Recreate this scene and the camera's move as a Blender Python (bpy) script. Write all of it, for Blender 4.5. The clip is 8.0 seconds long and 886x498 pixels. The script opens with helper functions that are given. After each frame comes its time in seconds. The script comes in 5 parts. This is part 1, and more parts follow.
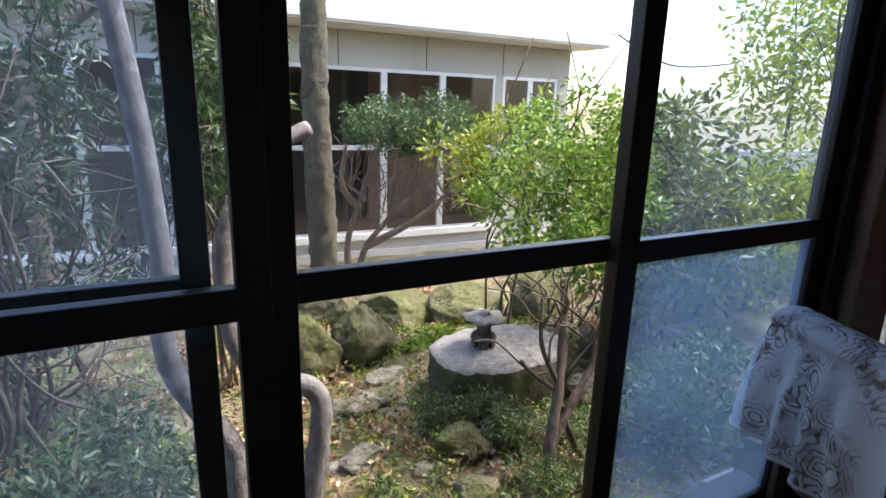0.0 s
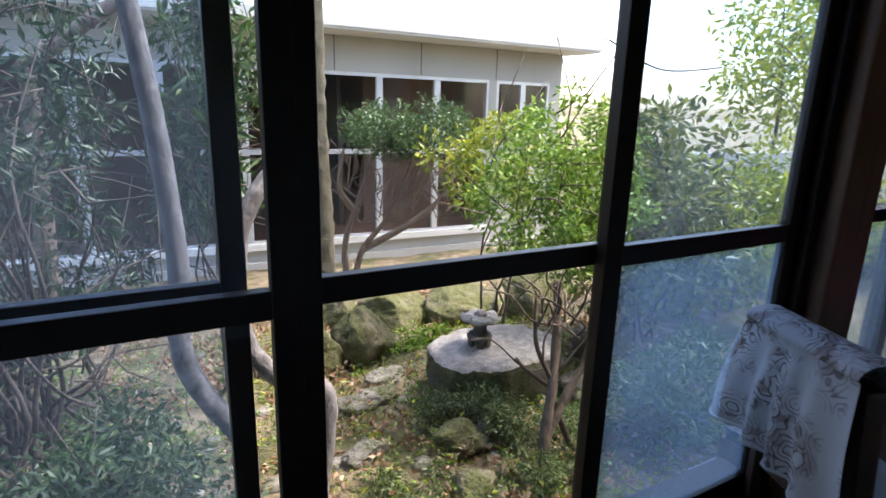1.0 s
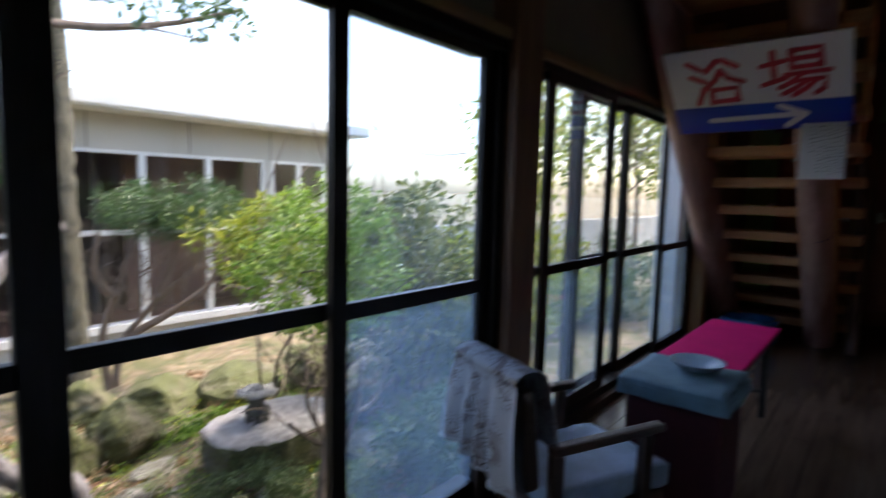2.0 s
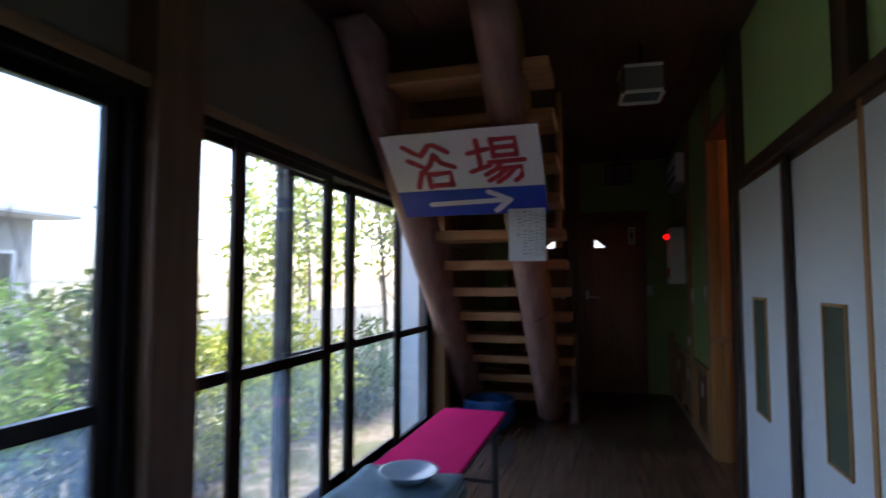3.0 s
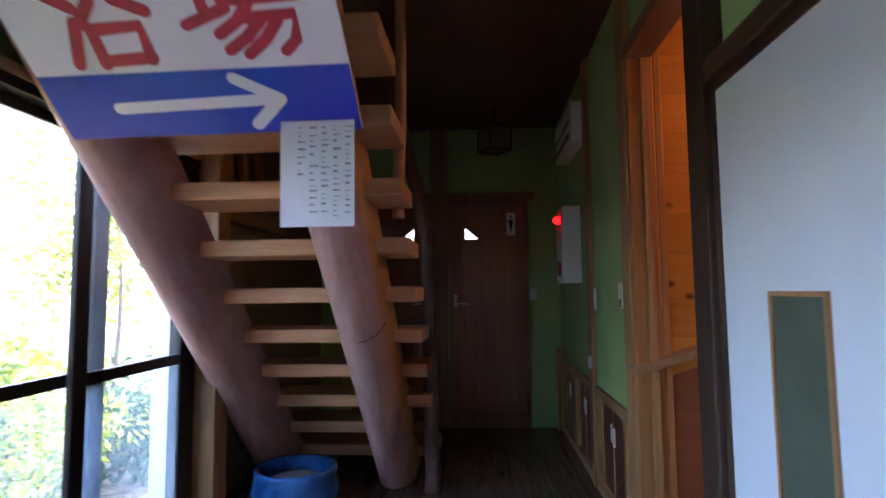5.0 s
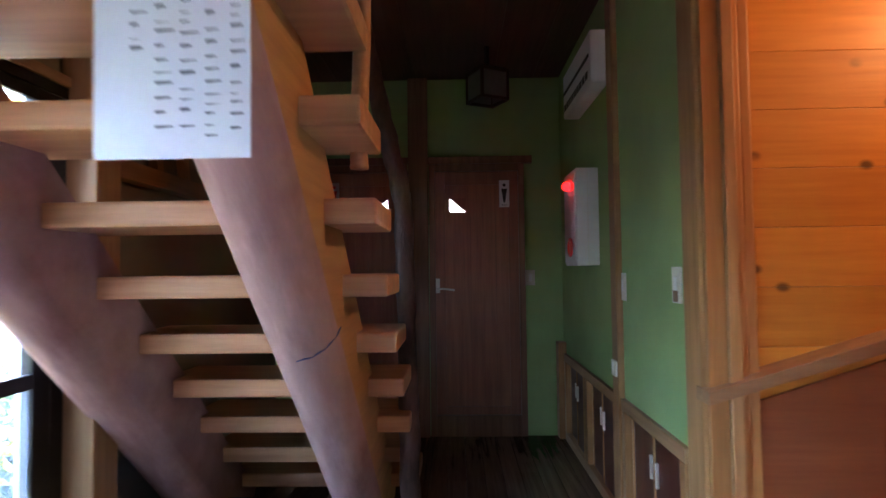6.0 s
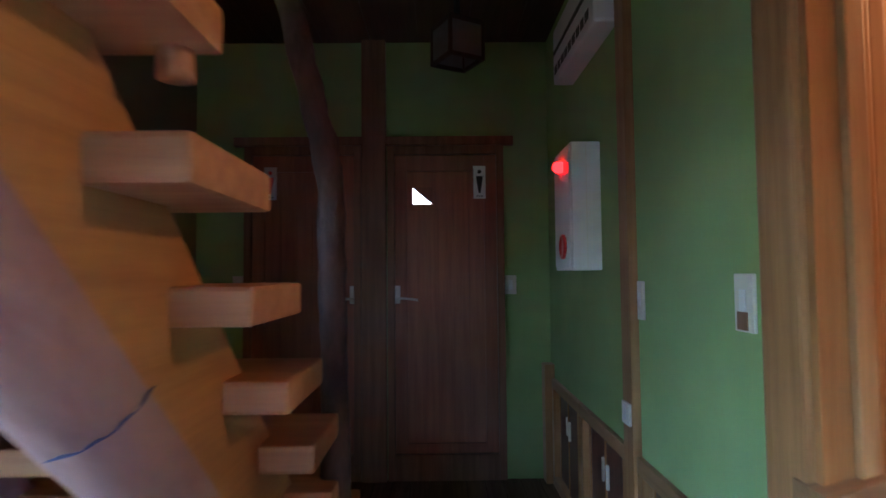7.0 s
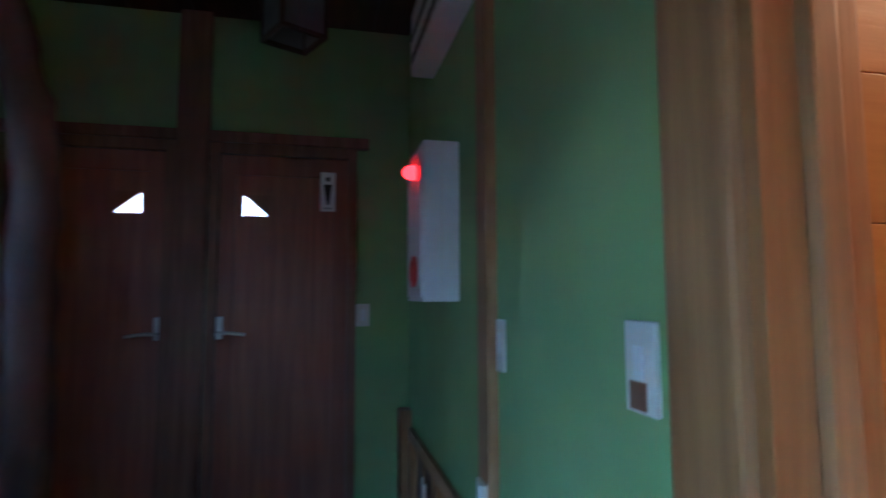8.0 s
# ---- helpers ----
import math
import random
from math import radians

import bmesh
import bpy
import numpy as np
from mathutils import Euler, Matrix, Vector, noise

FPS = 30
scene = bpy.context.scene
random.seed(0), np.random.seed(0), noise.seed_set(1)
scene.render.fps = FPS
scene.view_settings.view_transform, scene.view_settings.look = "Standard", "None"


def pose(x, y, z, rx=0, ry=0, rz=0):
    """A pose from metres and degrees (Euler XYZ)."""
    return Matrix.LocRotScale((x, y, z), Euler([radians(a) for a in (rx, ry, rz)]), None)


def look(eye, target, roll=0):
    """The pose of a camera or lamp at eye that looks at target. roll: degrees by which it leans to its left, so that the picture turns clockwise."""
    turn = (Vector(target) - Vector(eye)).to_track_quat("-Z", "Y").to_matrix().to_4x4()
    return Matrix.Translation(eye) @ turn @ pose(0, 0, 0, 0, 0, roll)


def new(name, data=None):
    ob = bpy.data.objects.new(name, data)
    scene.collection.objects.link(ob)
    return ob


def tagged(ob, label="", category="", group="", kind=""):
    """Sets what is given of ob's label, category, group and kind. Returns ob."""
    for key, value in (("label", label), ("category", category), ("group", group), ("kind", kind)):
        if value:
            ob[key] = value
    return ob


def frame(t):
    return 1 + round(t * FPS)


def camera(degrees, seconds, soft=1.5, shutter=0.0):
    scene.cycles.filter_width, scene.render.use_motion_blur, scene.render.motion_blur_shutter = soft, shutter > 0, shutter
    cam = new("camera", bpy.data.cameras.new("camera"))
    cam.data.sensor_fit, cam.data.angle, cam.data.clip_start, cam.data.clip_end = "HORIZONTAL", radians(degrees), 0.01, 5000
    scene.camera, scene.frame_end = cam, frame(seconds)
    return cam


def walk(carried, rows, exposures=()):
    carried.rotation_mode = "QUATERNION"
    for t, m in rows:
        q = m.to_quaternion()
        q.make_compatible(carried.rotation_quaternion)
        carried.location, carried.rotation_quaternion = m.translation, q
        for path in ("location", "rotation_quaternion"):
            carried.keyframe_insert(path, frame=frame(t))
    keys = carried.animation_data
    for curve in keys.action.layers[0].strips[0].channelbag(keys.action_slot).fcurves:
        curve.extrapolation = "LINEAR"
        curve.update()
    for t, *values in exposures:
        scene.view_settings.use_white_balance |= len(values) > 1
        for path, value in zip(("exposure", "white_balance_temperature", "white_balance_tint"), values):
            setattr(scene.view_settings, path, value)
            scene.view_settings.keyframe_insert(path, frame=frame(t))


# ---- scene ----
cam = camera(78.0, 8.0, shutter=0.5)
PATH = [
    (0, (-0.091, -0.023, 1.188), (0.837, 1.679, 0.696), 1.7),
    (0.5, (-0.088, -0.041, 1.197), (0.837, 1.661, 0.702), 1.8),
    (1, (-0.163, -0.108, 1.224), (0.786, 1.584, 0.737), 1.6),
    (1.5, (-0.223, -0.253, 1.250), (0.983, 1.293, 0.855), 1.6),
    (2, (-0.252, -0.441, 1.266), (1.292, 0.813, 1.062), 1.45),
    (2.2, (-0.205, -0.463, 1.266), (1.461, 0.638, 1.155), 1.4),
    (3.3, (0.522, -0.591, 1.274), (2.465, -0.152, 1.446), -0.3),
    (3.5, (0.718, -0.601, 1.296), (2.67, -0.215, 1.498), -0.3),
    (4, (1.16, -0.569, 1.289), (3.124, -0.269, 1.52), -0.3),
    (4.5, (1.609, -0.593, 1.232), (3.588, -0.408, 1.461), -0.6),
    (5, (2.019, -0.597, 1.201), (4.008, -0.459, 1.358), -0.6),
    (5.2, (2.167, -0.58, 1.221), (4.16, -0.473, 1.344), -0.7),
    (6.3, (3.099, -0.508, 1.237), (5.097, -0.468, 1.316), -0.5),
    (6.5, (3.245, -0.515, 1.23), (5.243, -0.493, 1.314), -0.4),
    (7, (3.619, -0.615, 1.245), (5.616, -0.631, 1.336), -0.5),
    (7.5, (3.926, -0.712, 1.261), (5.918, -0.85, 1.372), -0.1),
    (8, (4.126, -0.851, 1.278), (6.073, -1.28, 1.445), -0.2),
]
EXPOSURES = [(0.0, 2.38, 6700, 12), (2.2, 2.38, 6700, 12), (3.3, 3.5, 6450, 16), (4.5, 4.55, 6100, 17), (5.2, 5.0, 6050, 17), (6.3, 5.8, 6150, 14), (6.5, 5.8, 6000, 13), (7.0, 5.65, 5450, 9), (7.5, 5.5, 4600, 5), (8.0, 5.5, 4400, 4)]
walk(cam, [(t, look(eye, target, roll)) for t, eye, target, roll in PATH], EXPOSURES)

# ---- world, sun, lamps ----
SUN_AZ, SUN_EL = -12.0, 58.0
world = bpy.data.worlds.new("sky")
scene.world = world
world.use_nodes = True
wn = world.node_tree
wn.nodes.clear()
w_out = wn.nodes.new("ShaderNodeOutputWorld")
w_bg = wn.nodes.new("ShaderNodeBackground")
w_sky = wn.nodes.new("ShaderNodeTexSky")
w_sky.sky_type = "NISHITA"
w_sky.sun_disc = False
w_sky.sun_elevation = radians(SUN_EL)
w_sky.sun_rotation = radians(90 - SUN_AZ)
w_sky.air_density, w_sky.dust_density, w_sky.ozone_density = 1.0, 2.8, 1.0
w_bg.inputs["Strength"].default_value = 0.15
wn.links.new(w_sky.outputs[0], w_bg.inputs[0])
wn.links.new(w_bg.outputs[0], w_out.inputs[0])

sun = new("sun", bpy.data.lights.new("sun", "SUN"))
sun.data.energy, sun.data.angle, sun.data.color = 2.1, radians(14), (1.0, 0.95, 0.86)
az, el = radians(SUN_AZ), radians(SUN_EL)
sun.matrix_basis = look((0, 0, 8), (-math.cos(az) * math.cos(el), -math.sin(az) * math.cos(el), 8 - math.sin(el)))

passage_lamp = new("passage_lamp", bpy.data.lights.new("passage_lamp", "POINT"))
passage_lamp.data.energy, passage_lamp.data.color, passage_lamp.data.shadow_soft_size = 0.70, (1.0, 0.55, 0.22), 0.12
passage_lamp.location = (4.28, -2.5, 2.25)


# ---- materials ----
def nodes_of(name):
    m = bpy.data.materials.new(name)
    m.use_nodes = True
    nt = m.node_tree
    return m, nt, nt.nodes["Principled BSDF"]


def link_noise(nt, scale, stretch=(1, 1, 1), detail=4.0, rough=0.55):
    tc = nt.nodes.new("ShaderNodeTexCoord")
    mp = nt.nodes.new("ShaderNodeMapping")
    mp.inputs["Scale"].default_value = stretch
    nz = nt.nodes.new("ShaderNodeTexNoise")
    nz.inputs["Scale"].default_value, nz.inputs["Detail"].default_value, nz.inputs["Roughness"].default_value = scale, detail, rough
    nt.links.new(tc.outputs["Object"], mp.inputs[0])
    nt.links.new(mp.outputs[0], nz.inputs["Vector"])
    return nz


def ramp(nt, fac, stops):
    r = nt.nodes.new("ShaderNodeValToRGB")
    while len(r.color_ramp.elements) < len(stops):
        r.color_ramp.elements.new(0.5)
    for e, (p, c) in zip(r.color_ramp.elements, stops):
        e.position, e.color = p, (*c, 1)
    nt.links.new(fac, r.inputs[0])
    return r.outputs[0]


def blend(nt, fac, a, b, mode="MIX"):
    m = nt.nodes.new("ShaderNodeMix")
    m.data_type, m.blend_type = "RGBA", mode
    for sock, v in ((m.inputs[0], fac), (m.inputs[6], a), (m.inputs[7], b)):
        if isinstance(v, (int, float)):
            sock.default_value = v
        elif isinstance(v, tuple):
            sock.default_value = (*v, 1)
        else:
            nt.links.new(v, sock)
    return m.outputs[2]


def bump(nt, bsdf, height, strength, distance=0.01):
    b = nt.nodes.new("ShaderNodeBump")
    b.inputs["Strength"].default_value, b.inputs["Distance"].default_value = strength, distance
    nt.links.new(height, b.inputs["Height"])
    nt.links.new(b.outputs[0], bsdf.inputs["Normal"])


def per_piece(nt, colour, amount, island=False):
    """Lightens or darkens each piece a little."""
    src = nt.nodes.new("ShaderNodeNewGeometry").outputs["Random Per Island"] if island else nt.nodes.new("ShaderNodeObjectInfo").outputs["Random"]
    mr = nt.nodes.new("ShaderNodeMapRange")
    mr.inputs[3].default_value, mr.inputs[4].default_value = 1 - amount, 1 + amount
    nt.links.new(src, mr.inputs[0])
    hs = nt.nodes.new("ShaderNodeHueSaturation")
    nt.links.new(mr.outputs[0], hs.inputs["Value"])
    nt.links.new(colour, hs.inputs["Color"])
    return hs.outputs[0]


def wood(name, dark, light, along="x", rough=0.5, scale=7.0, relief=0.25, spread=0.12, knots=False):
    m, nt, b = nodes_of(name)
    st = {"x": (0.12, 2, 2), "y": (2, 0.12, 2), "z": (2, 2, 0.12)}[along]
    grain = link_noise(nt, scale * 2.2, st, 6, 0.62)
    large = link_noise(nt, 1.3, (1, 1, 1), 3)
    c = ramp(nt, grain.outputs[0], [(0.3, dark), (0.7, light)])
    c = blend(nt, ramp(nt, large.outputs[0], [(0.35, (0.0,) * 3), (0.75, (0.5,) * 3)]), c, tuple(v * 0.72 for v in dark))
    if knots:
        tc = nt.nodes.new("ShaderNodeTexCoord")
        mp = nt.nodes.new("ShaderNodeMapping")
        mp.inputs["Rotation"].default_value = (0, radians(90), 0)
        mp.inputs["Scale"].default_value = (1, 0.7, 1)
        vo = nt.nodes.new("ShaderNodeTexVoronoi")
        vo.voronoi_dimensions = "2D"
        vo.inputs["Scale"].default_value = 5.0
        nt.links.new(tc.outputs["Object"], mp.inputs[0])
        nt.links.new(mp.outputs[0], vo.inputs["Vector"])
        k = ramp(nt, vo.outputs["Distance"], [(0.045, (1.0,) * 3), (0.10, (0.0,) * 3)])
        some = link_noise(nt, 2.6, (1, 1, 1), 2)
        k = blend(nt, 1.0, k, ramp(nt, some.outputs[0], [(0.49, (0.0,) * 3), (0.57, (0.95,) * 3)]), "MULTIPLY")
        c = blend(nt, k, c, tuple(v * 0.2 for v in dark))
    c = per_piece(nt, c, spread)
    nt.links.new(c, b.inputs["Base Color"])
    b.inputs["Roughness"].default_value = rough
    bump(nt, b, grain.outputs[0], relief, 0.004)
    return m


def plain(name, colour, rough=0.6, metal=0.0, vary=0.18, scale=6.0, relief=0.1, fine=60.0, spread=0.0, second=None):
    m, nt, b = nodes_of(name)
    big = link_noise(nt, scale, detail=3)
    small = link_noise(nt, fine, detail=3)
    other = second or tuple(v * (1 - 2 * vary) for v in colour)
    c = ramp(nt, big.outputs[0], [(0.35, other), (0.65, colour)])
    c = blend(nt, ramp(nt, small.outputs[0], [(0.4, (0.0,) * 3), (0.7, (vary,) * 3)]), c, tuple(v * 0.6 for v in colour))
    if spread:
        c = per_piece(nt, c, spread)
    nt.links.new(c, b.inputs["Base Color"])
    b.inputs["Roughness"].default_value, b.inputs["Metallic"].default_value = rough, metal
    if relief:
        bump(nt, b, small.outputs[0], relief, 0.004)
    return m


def leafy(name, a, b_, c_):
    m, nt, b = nodes_of(name)
    g = nt.nodes.new("ShaderNodeNewGeometry")
    c = ramp(nt, g.outputs["Random Per Island"], [(0.0, a), (0.55, b_), (1.0, c_)])
    nt.links.new(c, b.inputs["Base Color"])
    b.inputs["Roughness"].default_value = 0.42
    tr = nt.nodes.new("ShaderNodeBsdfTranslucent")
    nt.links.new(c, tr.inputs[0])
    mx = nt.nodes.new("ShaderNodeMixShader")
    mx.inputs[0].default_value = 0.35
    nt.links.new(b.outputs[0], mx.inputs[1])
    nt.links.new(tr.outputs[0], mx.inputs[2])
    nt.links.new(mx.outputs[0], nt.nodes["Material Output"].inputs[0])
    return m


def glass(name, film, tint=(1, 1, 1), grime=0.0, film_colour=(0.75, 0.82, 0.9)):
    """A thin pane: clear, a Fresnel gloss, and a film (dust, misting, one painted sky sheen) that scatters some light.
    """
    m, nt, b = nodes_of(name)
    nt.nodes.remove(b)
    clear = nt.nodes.new("ShaderNodeBsdfTransparent")
    clear.inputs[0].default_value = (*tint, 1)
    gloss = nt.nodes.new("ShaderNodeBsdfGlossy")
    gloss.inputs["Roughness"].default_value = 0.02
    lw = nt.nodes.new("ShaderNodeLayerWeight")
    pw5 = nt.nodes.new("ShaderNodeMath")
    pw5.operation = "POWER"
    pw5.inputs[1].default_value = 5.0
    nt.links.new(lw.outputs["Facing"], pw5.inputs[0])
    fr = nt.nodes.new("ShaderNodeMath")
    fr.operation = "MULTIPLY_ADD"
    fr.inputs[1].default_value, fr.inputs[2].default_value = 0.9, 0.025
    nt.links.new(pw5.outputs[0], fr.inputs[0])
    a = nt.nodes.new("ShaderNodeMixShader")
    nt.links.new(fr.outputs[0], a.inputs[0])
    nt.links.new(clear.outputs[0], a.inputs[1])
    nt.links.new(gloss.outputs[0], a.inputs[2])
    if film:
        haze = nt.nodes.new("ShaderNodeBsdfTranslucent")
        haze.inputs[0].default_value = (*film_colour, 1)
        nz = link_noise(nt, 2.2, (1, 1, 0.6), 5)
        mr = nt.nodes.new("ShaderNodeMapRange")
        mr.inputs[1].default_value, mr.inputs[2].default_value = 0.3, 0.7
        mr.inputs[3].default_value, mr.inputs[4].default_value = film * (1 - grime), film * (1 + grime)
        nt.links.new(nz.outputs[0], mr.inputs[0])
        c = nt.nodes.new("ShaderNodeMixShader")
        nt.links.new(mr.outputs[0], c.inputs[0])
        nt.links.new(a.outputs[0], c.inputs[1])
        nt.links.new(haze.outputs[0], c.inputs[2])
        a = c
    nt.links.new(a.outputs[0], nt.nodes["Material Output"].inputs[0])
    return m


def glow(name, colour, strength):
    m, nt, b = nodes_of(name)
    b.inputs["Base Color"].default_value = (*colour, 1)
    b.inputs["Emission Color"].default_value = (*colour, 1)
    b.inputs["Emission Strength"].default_value = strength
    return m


M_SASH = plain("bronze_aluminium", (0.022, 0.017, 0.015), 0.38, 0.6, relief=0.03)
M_DARKWOOD = wood("dark_stained_wood", (0.035, 0.017, 0.010), (0.085, 0.042, 0.024), "z", 0.5)
M_DARKWOOD_X = wood("dark_stained_beam", (0.040, 0.018, 0.010), (0.10, 0.045, 0.024), "x", 0.5)
M_POST = wood("brown_post_wood", (0.16, 0.075, 0.038), (0.29, 0.145, 0.078), "z", 0.5)
M_TAN = wood("tan_cedar", (0.30, 0.145, 0.05), (0.47, 0.255, 0.10), "z", 0.5)
M_ORANGE = wood("orange_cedar", (0.36, 0.155, 0.044), (0.52, 0.25, 0.078), "z", 0.5)
M_TAN_X = wood("tan_cedar_rail", (0.26, 0.14, 0.062), (0.42, 0.24, 0.11), "x", 0.5)
M_TAN_Y = wood("tan_cedar_cross", (0.22, 0.12, 0.055), (0.38, 0.21, 0.10), "y", 0.5)
M_TREAD = wood("pine_tread", (0.42, 0.19, 0.080), (0.62, 0.325, 0.145), "y", 0.5)
M_SAWN = wood("sawn_pine_face", (0.42, 0.20, 0.058), (0.58, 0.30, 0.09), "x", 0.55)
M_KNOTTY = wood("knotty_pine", (0.50, 0.19, 0.024), (0.66, 0.29, 0.042), "y", 0.45, knots=True)
M_REDBOARD = wood("red_brown_board", (0.26, 0.075, 0.026), (0.36, 0.115, 0.040), "y", 0.5)
M_DOOR = wood("red_brown_door_wood", (0.26, 0.095, 0.052), (0.42, 0.165, 0.088), "z", 0.42)
M_PANEL = wood("dark_red_panel", (0.075, 0.020, 0.012), (0.12, 0.036, 0.020), "z", 0.4)
M_CEILING = wood("dark_ceiling_board", (0.075, 0.034, 0.020), (0.135, 0.064, 0.038), "x", 0.6)
M_FLOOR = wood("worn_floor_board", (0.10, 0.060, 0.038), (0.19, 0.125, 0.085), "x", 0.24, relief=0.12)
M_GREEN = plain("green_plaster", (0.31, 0.45, 0.175), 0.85, vary=0.06, scale=3, relief=0.2, fine=180)
M_DIM = plain("olive_plaster", (0.22, 0.18, 0.125), 0.9, vary=0.06, scale=3, relief=0.2, fine=180)
M_FUSUMA = plain("pale_paper", (0.62, 0.66, 0.70), 0.8, vary=0.03, scale=2, relief=0.05)
M_INSERT = plain("green_mesh", (0.075, 0.095, 0.06), 0.8, vary=0.1, relief=0.4, fine=220)
M_WHITE = plain("white_enamel", (0.80, 0.80, 0.82), 0.35, vary=0.03, relief=0.0)
M_IVORY = plain("ivory_plastic", (0.72, 0.70, 0.64), 0.35, vary=0.03, relief=0.0)
M_BLACK = plain("black_plastic", (0.02, 0.02, 0.02), 0.5, vary=0.05, relief=0.0)
M_STEEL = plain("brushed_steel", (0.80, 0.78, 0.74), 0.42, 0.75, vary=0.05, relief=0.02)
M_RED = plain("red_plastic", (0.62, 0.03, 0.025), 0.35, vary=0.05, relief=0.0)
M_REDLAMP = glow("red_lamp", (1.0, 0.004, 0.003), 0.30)
M_SIGNWHITE = plain("sign_white_paint", (0.78, 0.77, 0.80), 0.45, vary=0.03, scale=3, relief=0.03)
M_SIGNBLUE = plain("sign_blue_paint", (0.004, 0.085, 0.50), 0.35, vary=0.12, scale=2, relief=0.03, second=(0.022, 0.020, 0.42))
M_SIGNRED = plain("sign_red_paint", (0.56, 0.035, 0.06), 0.5, vary=0.15, scale=25, relief=0.05)
M_CRAYON = plain("blue_crayon", (0.075, 0.085, 0.19), 0.8, vary=0.2, scale=30, relief=0.0)
M_PAPER = plain("laminated_paper", (0.74, 0.75, 0.77), 0.3, vary=0.03, relief=0.02)
M_INK = plain("grey_ink", (0.12, 0.12, 0.14), 0.6, vary=0.05, relief=0.0)
M_PINK = plain("pink_cloth", (0.86, 0.008, 0.17), 0.85, vary=0.05, scale=4, relief=0.2, fine=250)
M_PINK.node_tree.nodes["Principled BSDF"].inputs["Specular IOR Level"].default_value = 0.1
M_TEAL = plain("teal_cloth", (0.20, 0.32, 0.38), 0.9, vary=0.12, scale=8, relief=0.3, fine=200)
M_BLUECLOTH = plain("pale_blue_cushion", (0.42, 0.52, 0.66), 0.9, vary=0.12, scale=9, relief=0.3, fine=150)
M_MAROON = plain("maroon_cloth", (0.085, 0.012, 0.018), 0.85, vary=0.12, relief=0.25, fine=160)
M_DISH = plain("pale_blue_ceramic", (0.45, 0.58, 0.68), 0.2, vary=0.05, relief=0.0)
M_BRAZIER = plain("blue_glazed_ceramic", (0.035, 0.16, 0.38), 0.12, vary=0.25, scale=5, relief=0.05, second=(0.01, 0.05, 0.15))
M_ASH = plain("ash", (0.32, 0.30, 0.28), 0.95, vary=0.2, relief=0.5)
M_CLEAR = glass("clear_glass", 0.0)
M_HAZY = glass("misted_glass", 0.042, (0.80, 0.87, 0.96), 0.55)
M_FROST = glass("frosted_glass", 0.75)
# the blue sky reflection of one lower pane is put into its film
M_SKYSHEEN = glass("sky_sheen_glass", 0.13, (0.74, 0.85, 0.96), 0.35, (0.48, 0.68, 0.93))
M_DUSTY = glass("dusty_glass", 0.016, (0.97, 0.98, 1.0), 0.6)
M_MILKY = glass("milky_glass", 0.06, (0.92, 0.96, 1.0), 0.5, (0.62, 0.76, 0.92))


def bark_material(name, dark, light, scale=14.0, relief=0.8, stretch=(1, 1, 0.5), rough=0.85, patchy=0.6, span=(0.35, 0.68)):
    m, nt, b = nodes_of(name)
    nz = link_noise(nt, scale, stretch, 6, 0.65)
    patch = link_noise(nt, 3.0, (1, 1, 1), 3)
    c = ramp(nt, nz.outputs[0], [(span[0], dark), (span[1], light)])
    c = blend(nt, ramp(nt, patch.outputs[0], [(0.45, (0.0,) * 3), (0.65, (patchy,) * 3)]), c, tuple(v * 0.75 for v in light))
    nt.links.new(c, b.inputs["Base Color"])
    b.inputs["Roughness"].default_value = rough
    bump(nt, b, nz.outputs[0], relief, 0.02)
    return m


def stone_material(name, dark, light, moss=0.0, scale=5.0, speck=0.6):
    m, nt, b = nodes_of(name)
    nz = link_noise(nt, scale, (1, 1, 1), 9, 0.7)
    fine = link_noise(nt, scale * 8, (1, 1, 1), 6, 0.7)
    c = ramp(nt, nz.outputs[0], [(0.36, dark), (0.62, light)])
    c = blend(nt, ramp(nt, fine.outputs[0], [(0.46, (0.0,) * 3), (0.62, (speck,) * 3)]), c, tuple(v * 0.45 for v in dark))
    if moss:
        pz = link_noise(nt, 3.2, (1, 1, 1), 8, 0.72)
        mz = link_noise(nt, 40.0, (1, 1, 1), 4)
        green = ramp(nt, mz.outputs[0], [(0.35, (0.040, 0.050, 0.014)), (0.65, (0.115, 0.125, 0.035))])
        c = blend(nt, ramp(nt, pz.outputs[0], [(0.60 - moss * 0.22, (0.0,) * 3), (0.68 - moss * 0.20, (0.85,) * 3)]), c, green)
    nt.links.new(c, b.inputs["Base Color"])
    b.inputs["Roughness"].default_value = 0.92
    both = nt.nodes.new("ShaderNodeMath")
    both.operation = "MULTIPLY_ADD"
    both.inputs[1].default_value = 0.35
    nt.links.new(fine.outputs[0], both.inputs[0])
    nt.links.new(nz.outputs[0], both.inputs[2])
    bump(nt, b, both.outputs[0], 1.0, 0.04)
    return m


M_LOG = bark_material("peeled_log", (0.27, 0.13, 0.115), (0.52, 0.32, 0.27), 4.0, 0.25, (0.5, 2.2, 0.5))
M_CROOKED = bark_material("dark_crooked_log", (0.030, 0.014, 0.010), (0.15, 0.085, 0.065), 9.0, 0.7, (1, 1, 0.4), 0.6, 0.3)
M_BARKGREY = bark_material("pale_smooth_bark", (0.07, 0.063, 0.066), (0.24, 0.222, 0.23), 22.0, 0.8, (1, 1, 0.8))
M_BARKROUGH = bark_material("rough_lichen_bark", (0.008, 0.007, 0.005), (0.13, 0.12, 0.085), 48.0, 1.0, (1, 1, 0.8), 0.95, 0.30, (0.40, 0.60))
